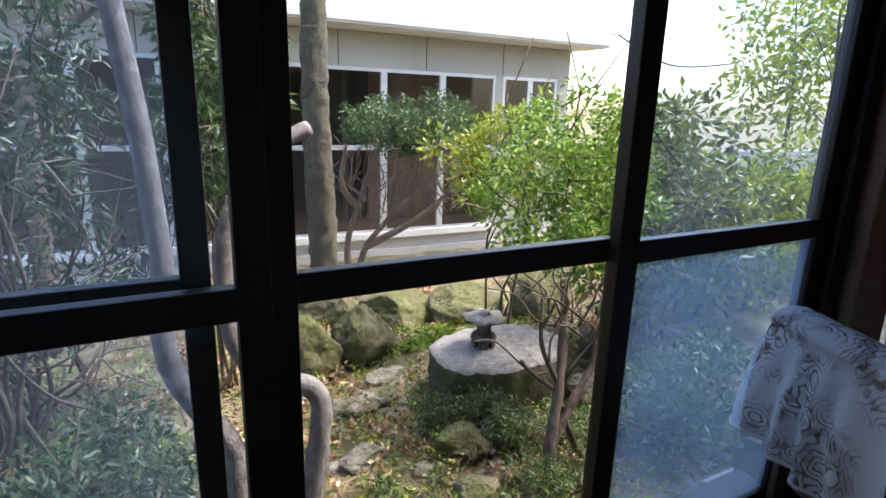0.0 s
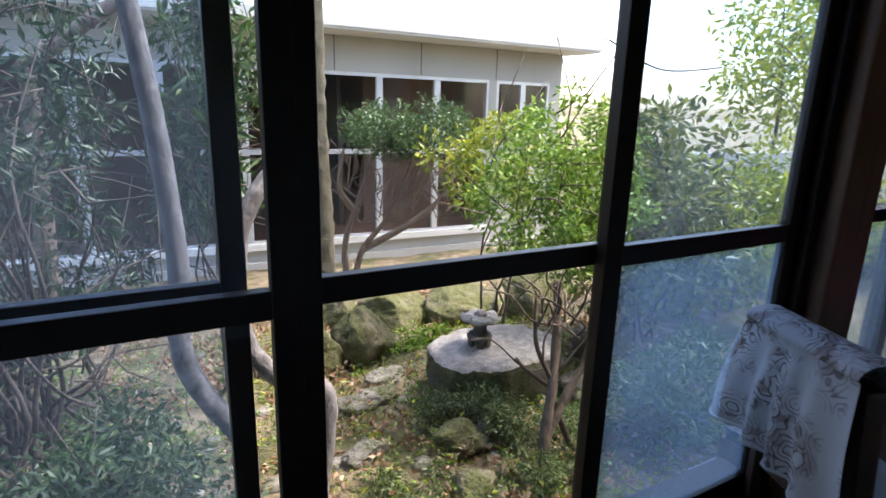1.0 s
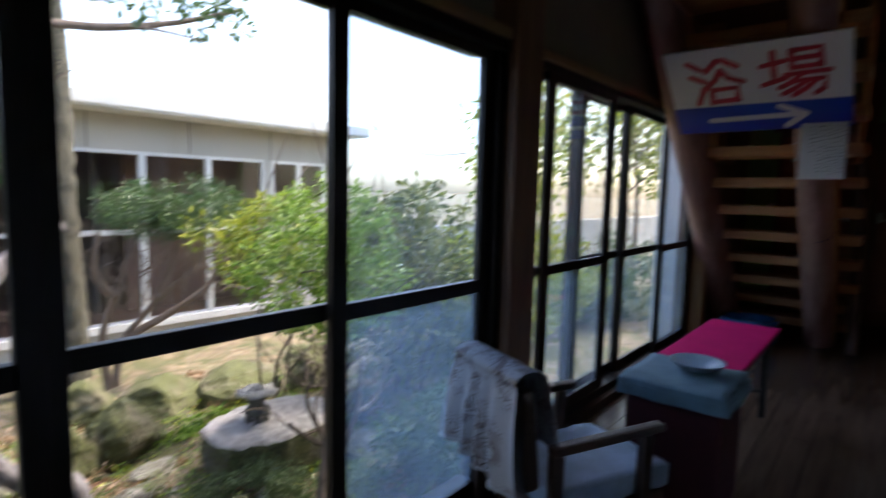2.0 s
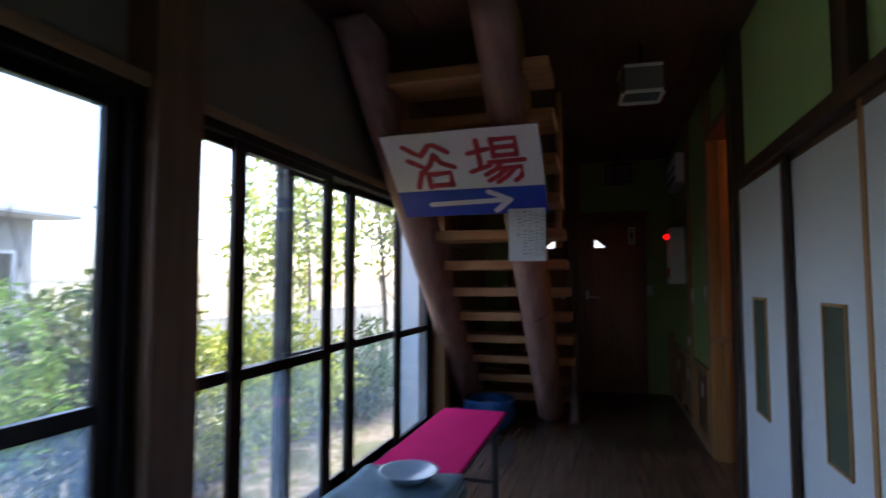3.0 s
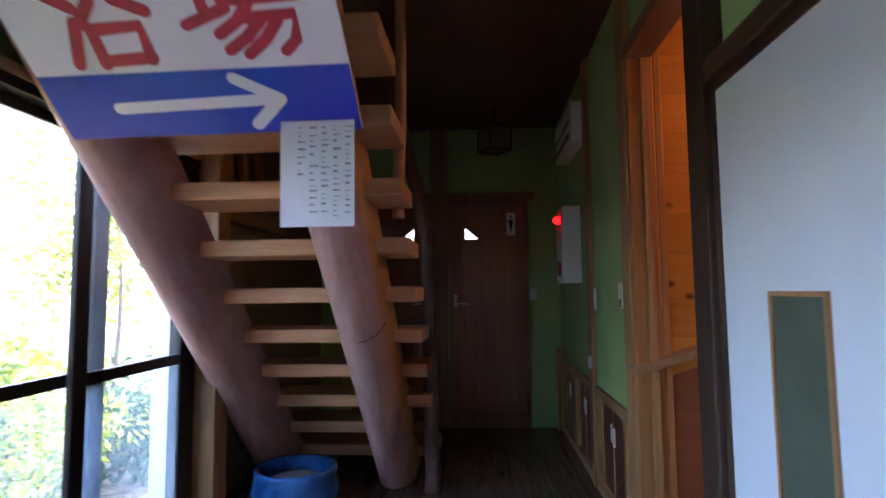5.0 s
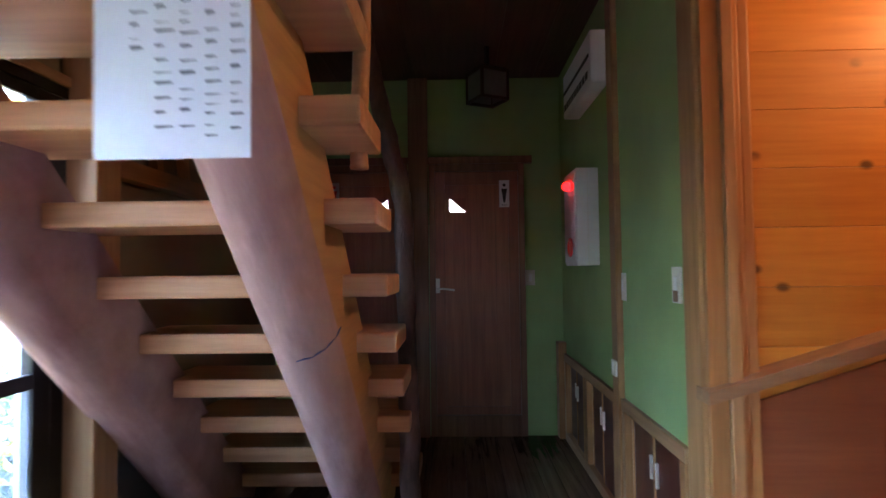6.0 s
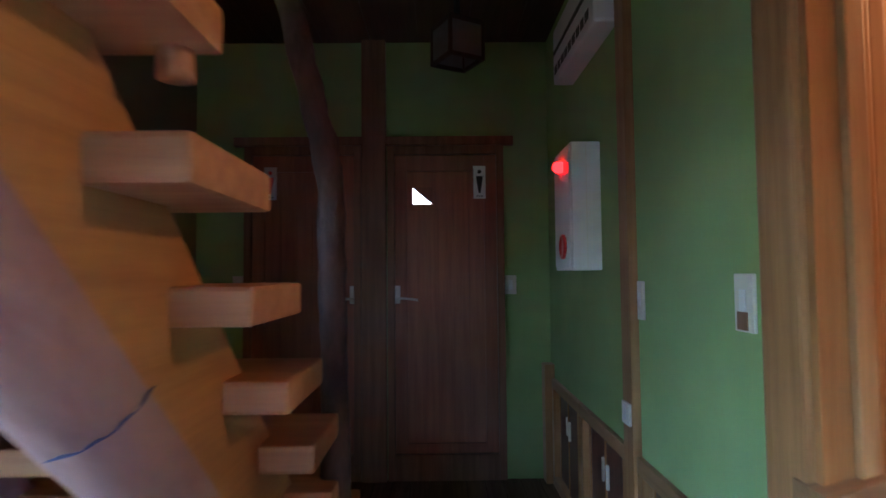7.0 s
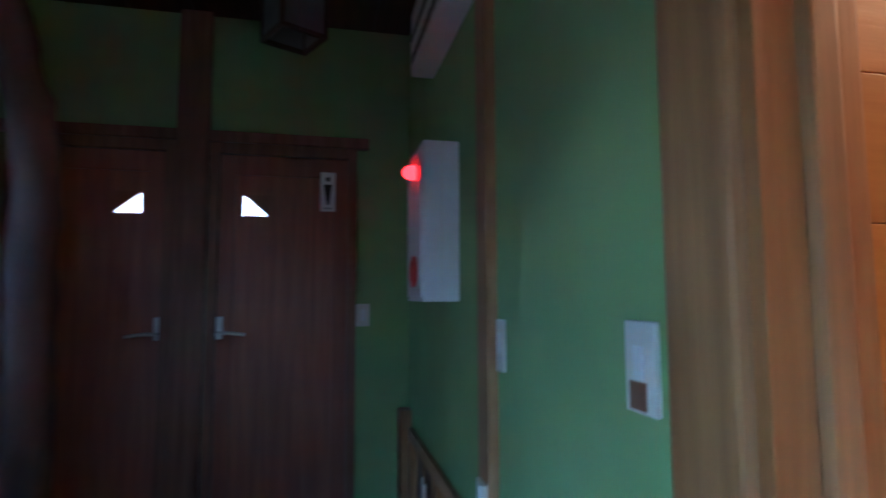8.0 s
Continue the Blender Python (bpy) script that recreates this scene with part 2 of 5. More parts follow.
M_TWIG = bark_material("twig_bark", (0.09, 0.06, 0.045), (0.24, 0.18, 0.14), 30.0, 0.6)
M_STEM = bark_material("dark_stem_bark", (0.035, 0.025, 0.020), (0.14, 0.105, 0.085), 30.0, 0.6)
M_STONE = stone_material("grey_garden_stone", (0.15, 0.14, 0.115), (0.36, 0.33, 0.285), 0.45)
M_MOSSY = stone_material("mossy_boulder", (0.10, 0.088, 0.055), (0.25, 0.22, 0.145), 0.85)
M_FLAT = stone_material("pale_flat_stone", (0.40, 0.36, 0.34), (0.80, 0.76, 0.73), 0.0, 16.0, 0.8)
# mossy side of the flat stone, with its shade put into the tone
M_SIDE = stone_material("shaded_mossy_stone_side", (0.06, 0.055, 0.045), (0.19, 0.175, 0.14), 0.75, 8.0)
M_LANTERN = stone_material("lantern_stone", (0.10, 0.095, 0.085), (0.22, 0.21, 0.19), 0.1, 12.0)
# paler copy of the lantern stone, holds the light on its top
M_LANTERNCAP = stone_material("lit_lantern_cap_stone", (0.40, 0.38, 0.36), (0.62, 0.60, 0.57), 0.0, 12.0)
M_SOIL = stone_material("mossy_soil", (0.13, 0.092, 0.06), (0.38, 0.30, 0.20), 0.6, 9.0)
M_CONCRETE = plain("pale_render", (0.44, 0.43, 0.40), 0.85, vary=0.06, scale=1.2, relief=0.15, fine=90)
M_EAVE = plain("white_painted_eave", (0.70, 0.69, 0.66), 0.6, vary=0.05, scale=2, relief=0.05)
M_ROOF = plain("pale_metal_roof", (0.66, 0.68, 0.70), 0.45, 0.2, vary=0.05, scale=2, relief=0.05)
M_WFRAME = plain("silver_aluminium", (0.66, 0.67, 0.68), 0.4, 0.5, vary=0.04, relief=0.0)
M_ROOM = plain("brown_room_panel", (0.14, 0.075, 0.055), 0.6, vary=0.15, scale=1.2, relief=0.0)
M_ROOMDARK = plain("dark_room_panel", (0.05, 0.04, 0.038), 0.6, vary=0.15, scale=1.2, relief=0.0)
M_LEAF = leafy("bright_leaf", (0.06, 0.13, 0.014), (0.16, 0.29, 0.03), (0.34, 0.46, 0.09))
M_LEAFDARK = leafy("dark_leaf", (0.022, 0.055, 0.016), (0.05, 0.10, 0.03), (0.10, 0.16, 0.05))
M_LEAFOLIVE = leafy("olive_leaf", (0.05, 0.08, 0.015), (0.11, 0.14, 0.03), (0.24, 0.24, 0.05))
M_LEAFLIT = leafy("yellow_green_leaf", (0.10, 0.15, 0.012), (0.22, 0.28, 0.022), (0.42, 0.42, 0.05))
M_LEAFSOFT = leafy("soft_green_leaf", (0.045, 0.075, 0.025), (0.095, 0.14, 0.05), (0.19, 0.24, 0.10))
# leaf green darkened to carry the shade around the pale trunks
M_LEAFSHADE = leafy("shaded_green_leaf", (0.014, 0.036, 0.014), (0.032, 0.065, 0.026), (0.075, 0.115, 0.05))
M_LITTER = leafy("fallen_leaf", (0.15, 0.07, 0.035), (0.34, 0.20, 0.11), (0.60, 0.45, 0.32))
M_WALLWHITE = plain("white_painted_boards", (0.62, 0.68, 0.74), 0.6, vary=0.04, scale=2, relief=0.05)


# ---- mesh helpers ----
def finish(name, bm, material, parent=None, label="", smooth=False):
    me = bpy.data.meshes.new(name)
    bmesh.ops.recalc_face_normals(bm, faces=bm.faces)
    if smooth:
        for f in bm.faces:
            f.smooth = True
    bm.to_mesh(me)
    bm.free()
    me.materials.append(material)
    ob = new(name, me)
    if parent:
        ob.parent = parent
        ob.matrix_parent_inverse = Matrix.Identity(4)
    if label:
        ob["label"] = label
    return ob


def part(name, bm, material, parent, label="", smooth=False):
    return finish(name, bm, material, parent, label, smooth)


def thing(name, label, category, group="", kind="", at=(0, 0, 0), turn=0.0):
    ob = new(name)
    ob.matrix_basis = pose(*at, 0, 0, turn)
    return tagged(ob, label, category, group, kind)


def add_box(bm, x0, x1, y0, y1, z0, z1, bevel=0.0, m=None):
    r = bmesh.ops.create_cube(bm, size=1)
    vs = r["verts"]
    bmesh.ops.scale(bm, vec=(x1 - x0, y1 - y0, z1 - z0), verts=vs)
    bmesh.ops.translate(bm, vec=((x0 + x1) / 2, (y0 + y1) / 2, (z0 + z1) / 2), verts=vs)
    if m is not None:
        bmesh.ops.transform(bm, matrix=m, verts=vs)
    if bevel:
        es = list({e for v in vs for e in v.link_edges})
        bmesh.ops.bevel(bm, geom=es, offset=bevel, segments=2, affect="EDGES", profile=0.6)
    return bm


def box(x0, x1, y0, y1, z0, z1, bevel=0.0, m=None):
    return add_box(bmesh.new(), x0, x1, y0, y1, z0, z1, bevel, m)


def prism(points, direction):
    """A closed prism from a flat ring of points, pushed along direction."""
    bm = bmesh.new()
    a = [bm.verts.new(p) for p in points]
    b = [bm.verts.new(Vector(p) + Vector(direction)) for p in points]
    n = len(a)
    bm.faces.new(a)
    bm.faces.new(b[::-1])
    for i in range(n):
        bm.faces.new((a[i], a[(i + 1) % n], b[(i + 1) % n], b[i]))
    return bm


def lathe(profile, segments=28, wobble=0.0, closed=True):
    bm = bmesh.new()
    rings = []
    for r, z in profile:
        ring = []
        for i in range(segments):
            a = 2 * math.pi * i / segments
            k = 1 + wobble * noise.noise((math.cos(a) * 1.5, math.sin(a) * 1.5, z * 4))
            ring.append(bm.verts.new((r * k * math.cos(a), r * k * math.sin(a), z)))
        rings.append(ring)
    for p, q in zip(rings, rings[1:]):
        for i in range(segments):
            bm.faces.new((p[i], p[(i + 1) % segments], q[(i + 1) % segments], q[i]))
    if closed:
        bm.faces.new(rings[0][::-1])
        bm.faces.new(rings[-1])
    return bm


def tube(bm, pts, radii, segments=10, rough=0.0):
    """A limb through pts with a radius at each."""
    pts = [Vector(p) for p in pts]
    rings = []
    side = Vector((1, 0.3, 0.1))
    for i, p in enumerate(pts):
        d = (pts[min(i + 1, len(pts) - 1)] - pts[max(i - 1, 0)]).normalized()
        u = (side - d * side.dot(d)).normalized()
        side = u
        v = d.cross(u)
        ring = []
        for k in range(segments):
            a = 2 * math.pi * k / segments
            o = u * math.cos(a) + v * math.sin(a)
            f = 1 + rough * noise.noise(p * 9 + o * 2)
            ring.append(bm.verts.new(p + o * radii[i] * f))
        rings.append(ring)
    for a, b in zip(rings, rings[1:]):
        for k in range(segments):
            bm.faces.new((a[k], a[(k + 1) % segments], b[(k + 1) % segments], b[k]))
    bm.faces.new(rings[0][::-1])
    bm.faces.new(rings[-1])
    return bm


def smooth_path(pts, steps=6):
    """A rounded line through the points."""
    pts = [Vector(p) for p in pts]
    out = []
    for i in range(len(pts) - 1):
        p0, p1, p2, p3 = pts[max(i - 1, 0)], pts[i], pts[i + 1], pts[min(i + 2, len(pts) - 1)]
        for s in range(steps):
            t = s / steps
            out.append(0.5 * ((2 * p1) + (p2 - p0) * t + (2 * p0 - 5 * p1 + 4 * p2 - p3) * t * t + (3 * p1 - p0 - 3 * p2 + p3) * t ** 3))
    out.append(pts[-1])
    return out


def limb(name, pts, r0, r1, material, parent, label="", segments=12, rough=0.12, steps=6, knobs=0.0):
    line = smooth_path(pts, steps)
    n = len(line) - 1
    radii = [r0 + (r1 - r0) * i / n for i in range(n + 1)]
    if knobs:
        radii = [r * (1 + knobs * noise.noise((i * 0.9, r0 * 90, pts[0][0] * 5))) for i, r in enumerate(radii)]
    return part(name, tube(bmesh.new(), line, radii, segments, rough), material, parent, label, True)


def leaves(name, centres, count, size, material, parent, rng, label="", slim=0.42, droop=0.3):
    """Many small folded leaves scattered in clumps: centres holds (x, y, z, radius)."""
    verts, faces = [], []
    weights = np.array([c[3] ** 2 for c in centres])
    weights = weights / weights.sum()
    picks = rng.choice(len(centres), size=count, p=weights)
    dirs = rng.normal(size=(count, 3))
    dirs /= np.linalg.norm(dirs, axis=1)[:, None]
    rad = rng.random(count) ** 0.45
    for k in range(count):
        cx, cy, cz, cr = centres[picks[k]]
        o = Vector(dirs[k])
        p = Vector((cx, cy, cz)) + o * (cr * rad[k])
        d = (o + Vector(rng.normal(size=3)) * 0.7 + Vector((0, 0, -droop))).normalized()
        s = d.cross(Vector(rng.normal(size=3))).normalized()
        up = s.cross(d)
        ln = size * (0.6 + 0.8 * rng.random())
        w = ln * slim * 0.5
        b = len(verts)
        verts += [p, p + d * ln * 0.5 + s * w + up * w * 0.35, p + d * ln, p + d * ln * 0.5 - s * w + up * w * 0.35]
        faces += [(b, b + 1, b + 2), (b, b + 2, b + 3)]
    me = bpy.data.meshes.new(name)
    me.from_pydata([tuple(v) for v in verts], [], faces)
    me.materials.append(material)
    ob = new(name, me)
    ob.parent = parent
    if label:
        ob["label"] = label
    return ob


def rock(name, centre, radii, material, seed, parent=None, label="", flat=0.0, sub=5):
    bm = bmesh.new()
    bmesh.ops.create_icosphere(bm, subdivisions=sub, radius=1)
    off = Vector((seed * 3.1, seed * 1.7, seed * 5.3))
    for v in bm.verts:
        # a few flat cuts make broken faces, fine noise roughens them
        for k in range(7):
            c = Vector(noise.noise_vector(off + Vector((k * 4.7, k * 2.3, k)))).normalized()
            h = 0.66 + 0.22 * noise.noise(off + Vector((k, 9.1, 3)))
            d = v.co.dot(c) - h
            if d > 0:
                v.co -= c * d * 0.92
        n = noise.noise(v.co * 1.3 + off) * 0.18 + noise.noise(v.co * 3.1 + off) * 0.11 + noise.noise(v.co * 7 + off) * 0.06 + noise.noise(v.co * 15 + off) * 0.035 - abs(noise.noise(v.co * 5 + off * 2)) * 0.12 + noise.noise(v.co * 31 + off) * 0.016
        v.co *= 1.12 + n
        if flat and v.co.z > 1 - flat:
            v.co.z = 1 - flat + (v.co.z - 1 + flat) * 0.12
        v.co = Vector((v.co.x * radii[0] + centre[0], v.co.y * radii[1] + centre[1], v.co.z * radii[2] + centre[2]))
    return finish(name, bm, material, parent, label, True)


# ---- shell of the corridor ----
WIN, RIGHT, END, CEIL = 0.73, -1.30, 7.00, 2.70
BACK = -2.6


def structure(name, bm, material, label, category):
    return tagged(finish(name, bm, material), label, category, kind="structure")


ceiling_bm = bmesh.new()
yy = RIGHT - 0.1
while yy < 1.0:
    add_box(ceiling_bm, BACK, END + 0.1, yy + 0.003, min(yy + 0.30, 1.02) - 0.003, CEIL, CEIL + 0.02)
    yy += 0.30
add_box(ceiling_bm, BACK - 0.1, END + 0.1, RIGHT - 0.3, 1.02, CEIL + 0.02, CEIL + 0.08)
add_box(ceiling_bm, 3.60, 4.80, -4.1, RIGHT - 0.1, CEIL, CEIL + 0.08)
structure("ceiling", ceiling_bm, M_CEILING, "dark brown boarded wooden ceiling", "ceiling")

# window wall: the second bay stands a little further out than the first
BAY = 1.66
wn_bm = bmesh.new()
add_box(wn_bm, BACK, BAY, 0.76, 0.90, 1.86, CEIL)
add_box(wn_bm, BAY, END + 0.1, 0.885, 0.965, 1.89, CEIL)
add_box(wn_bm, 4.80, END + 0.1, 0.88, 0.965, 0.0, 1.89)
add_box(wn_bm, BACK, -1.95, 0.76, 0.90, 0.0, 1.86)
structure("wall_north", wn_bm, M_DIM, "olive green plaster wall over the garden windows", "wall")
for nm, x0, x1, y0, dz in (("1", BACK, 1.49, 0.68, 0.0), ("2", 1.68, 4.72, 0.845, 0.065)):
    y1 = y0 + (0.18 if nm == "1" else 0.118)
    structure("lintel_trim_" + nm, box(x0, x1, y0 - 0.01, 0.76 if nm == "1" else 0.885, 1.825 + dz, 1.865 + dz, 0.006), M_TAN_X, "light wooden ledge along the window head", "trim")
    structure("window_head_" + nm, box(x0, x1, y0, y1, 1.785 + dz, 1.825 + dz, 0.004), M_SASH, "dark bronze window head frame", "window frame")
    structure("window_sill_" + nm, box(x0, x1, y0 - 0.005, y1, 0.055, 0.105, 0.004), M_SASH, "dark bronze window bottom frame", "window frame")
    structure("sill_board_" + nm, box(x0, x1, y0 - 0.04, y1 + 0.02, -0.10, 0.055, 0.004), M_DARKWOOD_X, "dark wooden sill board at the floor", "trim")
structure("post_north", box(1.49, 1.68, 0.645, 0.80, 0.0, CEIL, 0.008), M_POST, "brown wooden post between the garden windows", "post")
structure("post_stair", box(4.72, 4.86, 0.742, 0.875, 0.0, CEIL, 0.008), M_TAN, "light wooden post beside the last window", "post")
for nm, x0, x1, y0, y1, z1 in (("window_jamb_1", 1.44, 1.49, 0.69, 0.748, 1.785), ("window_jamb_2", 1.68, 1.71, 0.80, 0.905, 1.85), ("window_jamb_3", 4.66, 4.72, 0.85, 0.955, 1.85)):
    structure(nm, box(x0, x1, y0, y1, 0.105, z1, 0.004), M_SASH, "dark bronze window jamb", "window frame")


def sash(x0, x1, y, pane, label, w=0.055, lower=None, h=1.68, rail=0.82, d=0.028):
    """One sliding sash: two stiles, three rails and two panes."""
    t = thing("window_sash", label, "window", "sliding window sashes", at=(x0, y, 0.105))
    wd = x1 - x0
    part("stile", box(0, w, 0, d, 0, h, 0.003), M_SASH, t)
    part("stile", box(wd - w, wd, 0, d, 0, h, 0.003), M_SASH, t)
    for z0, z1 in ((0, 0.06), (rail - 0.024, rail + 0.024), (h - 0.04, h)):
        part("rail", box(w, wd - w, 0.001, d - 0.001, z0, z1, 0.003), M_SASH, t)
    for z0, z1 in ((0.06, rail - 0.024), (rail + 0.024, h - 0.04)):
        p = part("pane", box(w, wd - w, d / 2 - 0.0015, d / 2 + 0.0015, z0, z1), lower if lower and z0 < 0.5 else pane, t)
        p.visible_shadow = False
    return t


INNER, MID, OUTER = 0.715, 0.752, 0.789
sash(-1.95, -0.84, INNER, M_DUSTY, "dark bronze sliding sash with dusty glass")
sash(-0.85, 0.046, INNER, M_CLEAR, "dark bronze sliding sash with clear glass", 0.046)
sash(-0.90, -0.024, OUTER, M_HAZY, "dark bronze sliding sash with misted glass", 0.040)
sash(0.038, 0.785, MID, M_CLEAR, "dark bronze sliding sash with clear glass", 0.052)
sash(0.700, 1.440, INNER, M_HAZY, "dark bronze sliding sash beside the post, misted glass over sky tinted glass", lower=M_SKYSHEEN)
for x0, x1, y, w, label in ((1.71, 2.585, 0.877, 0.06, "dark bronze sliding sash standing half behind another"), (2.10, 2.93, 0.850, 0.08, "dark bronze sliding sash with dusty glass"),
                            (2.54, 3.36, 0.931, 0.085, "dark bronze sliding sash in the outer track"), (3.24, 4.13, 0.904, 0.085, "dark bronze sliding sash in the outer track"), (3.885, 4.66, 0.850, 0.075, "dark bronze sliding sash beside the stair")):
    sash(x0, x1, y, M_DUSTY, label, w, M_MILKY, 1.745, 0.79, 0.024)

# right wall
rb = bmesh.new()
add_box(rb, BACK, 3.66, RIGHT - 0.12, RIGHT - 0.03, 1.88, CEIL)
add_box(rb, 3.66, 4.78, RIGHT - 0.12, RIGHT - 0.03, 2.36, CEIL)
add_box(rb, 4.768, 5.50, RIGHT - 0.12, RIGHT, 0.62, CEIL)
add_box(rb, 5.60, END, RIGHT - 0.12, RIGHT, 0.62, CEIL)
structure("wall_south", rb, M_GREEN, "green plaster wall of the corridor", "wall")
# added behind the wall, keeps daylight from leaking in round the cupboards
structure("wall_south_leak_block", box(4.80, END + 0.12, RIGHT - 0.30, RIGHT - 0.125, -0.1, CEIL), M_DIM, "unseen layer added behind the corridor wall against light leaks", "wall")
structure("wall_south_backing", box(BACK, 3.66, RIGHT - 0.30, RIGHT - 0.12, 0, CEIL), M_DIM, "plain wall behind the sliding panels", "wall")
structure("lintel_south", box(BACK, 3.66, RIGHT - 0.03, RIGHT + 0.035, 1.811, 1.878, 0.006), M_DARKWOOD_X, "dark wooden lintel over the sliding panels", "trim")
structure("post_south", box(2.15, 2.28, RIGHT - 0.03, RIGHT + 0.025, 1.875, CEIL, 0.006), M_DARKWOOD, "dark wooden post over the lintel", "post")
structure("post_panel", box(3.66, 3.79, RIGHT - 0.14, RIGHT + 0.04, 0, CEIL, 0.008), M_DARKWOOD, "dark wooden post beside the passage", "post")
structure("post_passage", box(4.635, 4.768, RIGHT - 0.128, RIGHT + 0.012, 0, CEIL, 0.01), M_TAN, "light wooden corner post of the passage", "post")
structure("reveal_passage", box(4.612, 4.635, RIGHT - 0.06, RIGHT - 0.002, 0, 2.34, 0.003), M_ORANGE, "red brown reveal beside the passage post", "trim")
structure("casing_passage", box(4.596, 4.634, RIGHT - 0.10, RIGHT - 0.061, 0, 2.34, 0.005), M_TAN, "light wooden casing of the passage", "trim")
for nm, y0, y1, x0 in (("trim_passage_1", 0.128, 0.101, 4.618), ("trim_passage_2", 0.165, 0.129, 4.626)):
    structure(nm, box(x0, 4.634 if y1 < 0.12 else 4.672, RIGHT - y0, RIGHT - y1, 0, 2.34, 0.006), M_ORANGE, "orange wooden bead of the passage trim", "trim")
structure("header_passage", box(3.79, 4.596, RIGHT - 0.12, RIGHT + 0.02, 2.30, 2.36, 0.006), M_POST, "reddish wooden header of the passage", "trim")
structure("post_mid", box(5.50, 5.60, RIGHT - 0.05, RIGHT + 0.03, 0, CEIL, 0.008), M_TAN, "narrow light wooden post on the green wall", "post")
structure("post_corner", box(6.90, 7.0, RIGHT - 0.02, RIGHT + 0.06, 0, 0.70, 0.008), M_TAN, "short light wooden corner post", "post")

# passage to the bath: pine boards, sloping ledge
pw = thing("wall_passage", "knotty orange pine board wall of the passage", "wall", kind="structure")
part("backing", box(4.70, 4.78, -4.0, RIGHT - 0.16, 0, CEIL), M_KNOTTY, pw)
for i in range(14):
    z0 = i * 0.195
    part("board", box(4.672, 4.70, -4.0, RIGHT - 0.165, z0 + 0.0006, min(z0 + 0.1944, CEIL), 0.0015), M_KNOTTY, pw)
lp = [(4.572, RIGHT + 0.018, 0.812), (4.572, -3.9, 1.575), (4.572, -3.9, 1.618), (4.572, RIGHT + 0.018, 0.852)]
structure("sloping_ledge", prism(lp, (0.098, 0, 0)), M_TAN_Y, "sloping light wooden rail on the pine wall", "rail")
structure("passage_wainscot", prism([(4.660, RIGHT - 0.165, 0.0), (4.660, -3.95, 0.0), (4.660, -3.95, 1.58), (4.660, RIGHT - 0.165, 0.80)], (0.011, 0, 0)), M_REDBOARD, "red brown boards under the sloping rail", "panel")
structure("passage_back", box(3.60, 4.80, -4.12, -4.0, 0, CEIL), M_KNOTTY, "pine board wall closing the passage", "wall")
structure("passage_side", box(3.66, 3.74, -4.0, RIGHT - 0.14, 0, CEIL), M_KNOTTY, "pine board side wall of the passage", "wall")

# end wall with two door openings
eb = bmesh.new()
add_box(eb, END, END + 0.12, -1.02, 0.58, 2.05, CEIL)
add_box(eb, END, END + 0.12, RIGHT - 0.12, -1.02, -0.15, CEIL)
add_box(eb, END, END + 0.12, 0.58, 1.02, -0.15, CEIL)
add_box(eb, END, END + 0.12, -0.30, -0.14, -0.15, 2.05)
add_box(eb, END + 0.10, END + 0.12, RIGHT - 0.12, 1.02, -0.15, 0.10)
structure("wall_east", eb, M_GREEN, "green plaster end wall with two doors", "wall")
# added out of view, stops sun shining in through the triangular door lights
structure("porch_roof", box(END + 0.12, 8.5, -1.6, 1.1, CEIL, CEIL + 0.06), M_CEILING, "unseen slab added to keep the sun off the toilet doors", "roof")
structure("post_doors", box(END - 0.05, END, -0.295, -0.145, 0, CEIL, 0.006), M_POST, "brown wooden post between two doors", "post")
structure("trim_doors", box(END - 0.045, END, -1.08, 0.64, 2.04, 2.095, 0.004), M_POST, "brown wooden head trim over the doors", "trim")
structure("wall_west", box(BACK - 0.1, BACK, -1.6, 0.9, 0, CEIL), M_DIM, "plain olive wall closing the corridor", "wall")

structure("baseboard", box(4.72, END, 0.803, 0.885, -0.12, 0.05, 0.004), M_DARKWOOD_X, "dark wooden baseboard behind the stair", "baseboard")

# floor boards
fl = thing("floor", "worn brown wooden corridor floor boards", "floor", kind="structure")
part("subfloor", box(BACK, END, RIGHT - 0.30, 0.79, -0.12, -0.022), M_DARKWOOD_X, fl)
part("subfloor", box(3.60, 4.80, -4.0, RIGHT - 0.30, -0.12, -0.022), M_DARKWOOD_X, fl)
rng = np.random.default_rng(4)
yy = RIGHT - 0.02
while yy < 0.80:
    west = BACK if yy < 0.60 else 1.68
    xx = BACK - rng.random() * 1.6
    while xx < END:
        x0, x1 = max(xx, west), min(xx + 1.8, END)
        if x1 - x0 > 0.05:
            part("board", box(x0 + 0.001, x1 - 0.001, yy + 0.001, min(yy + 0.109, 0.803), -0.022, 0.0, 0.002), M_FLOOR, fl)
        xx += 1.8
    yy += 0.11
part("passage_floor", box(3.74, 4.70, -4.0, RIGHT - 0.02, -0.022, 0.0), M_FLOOR, fl)


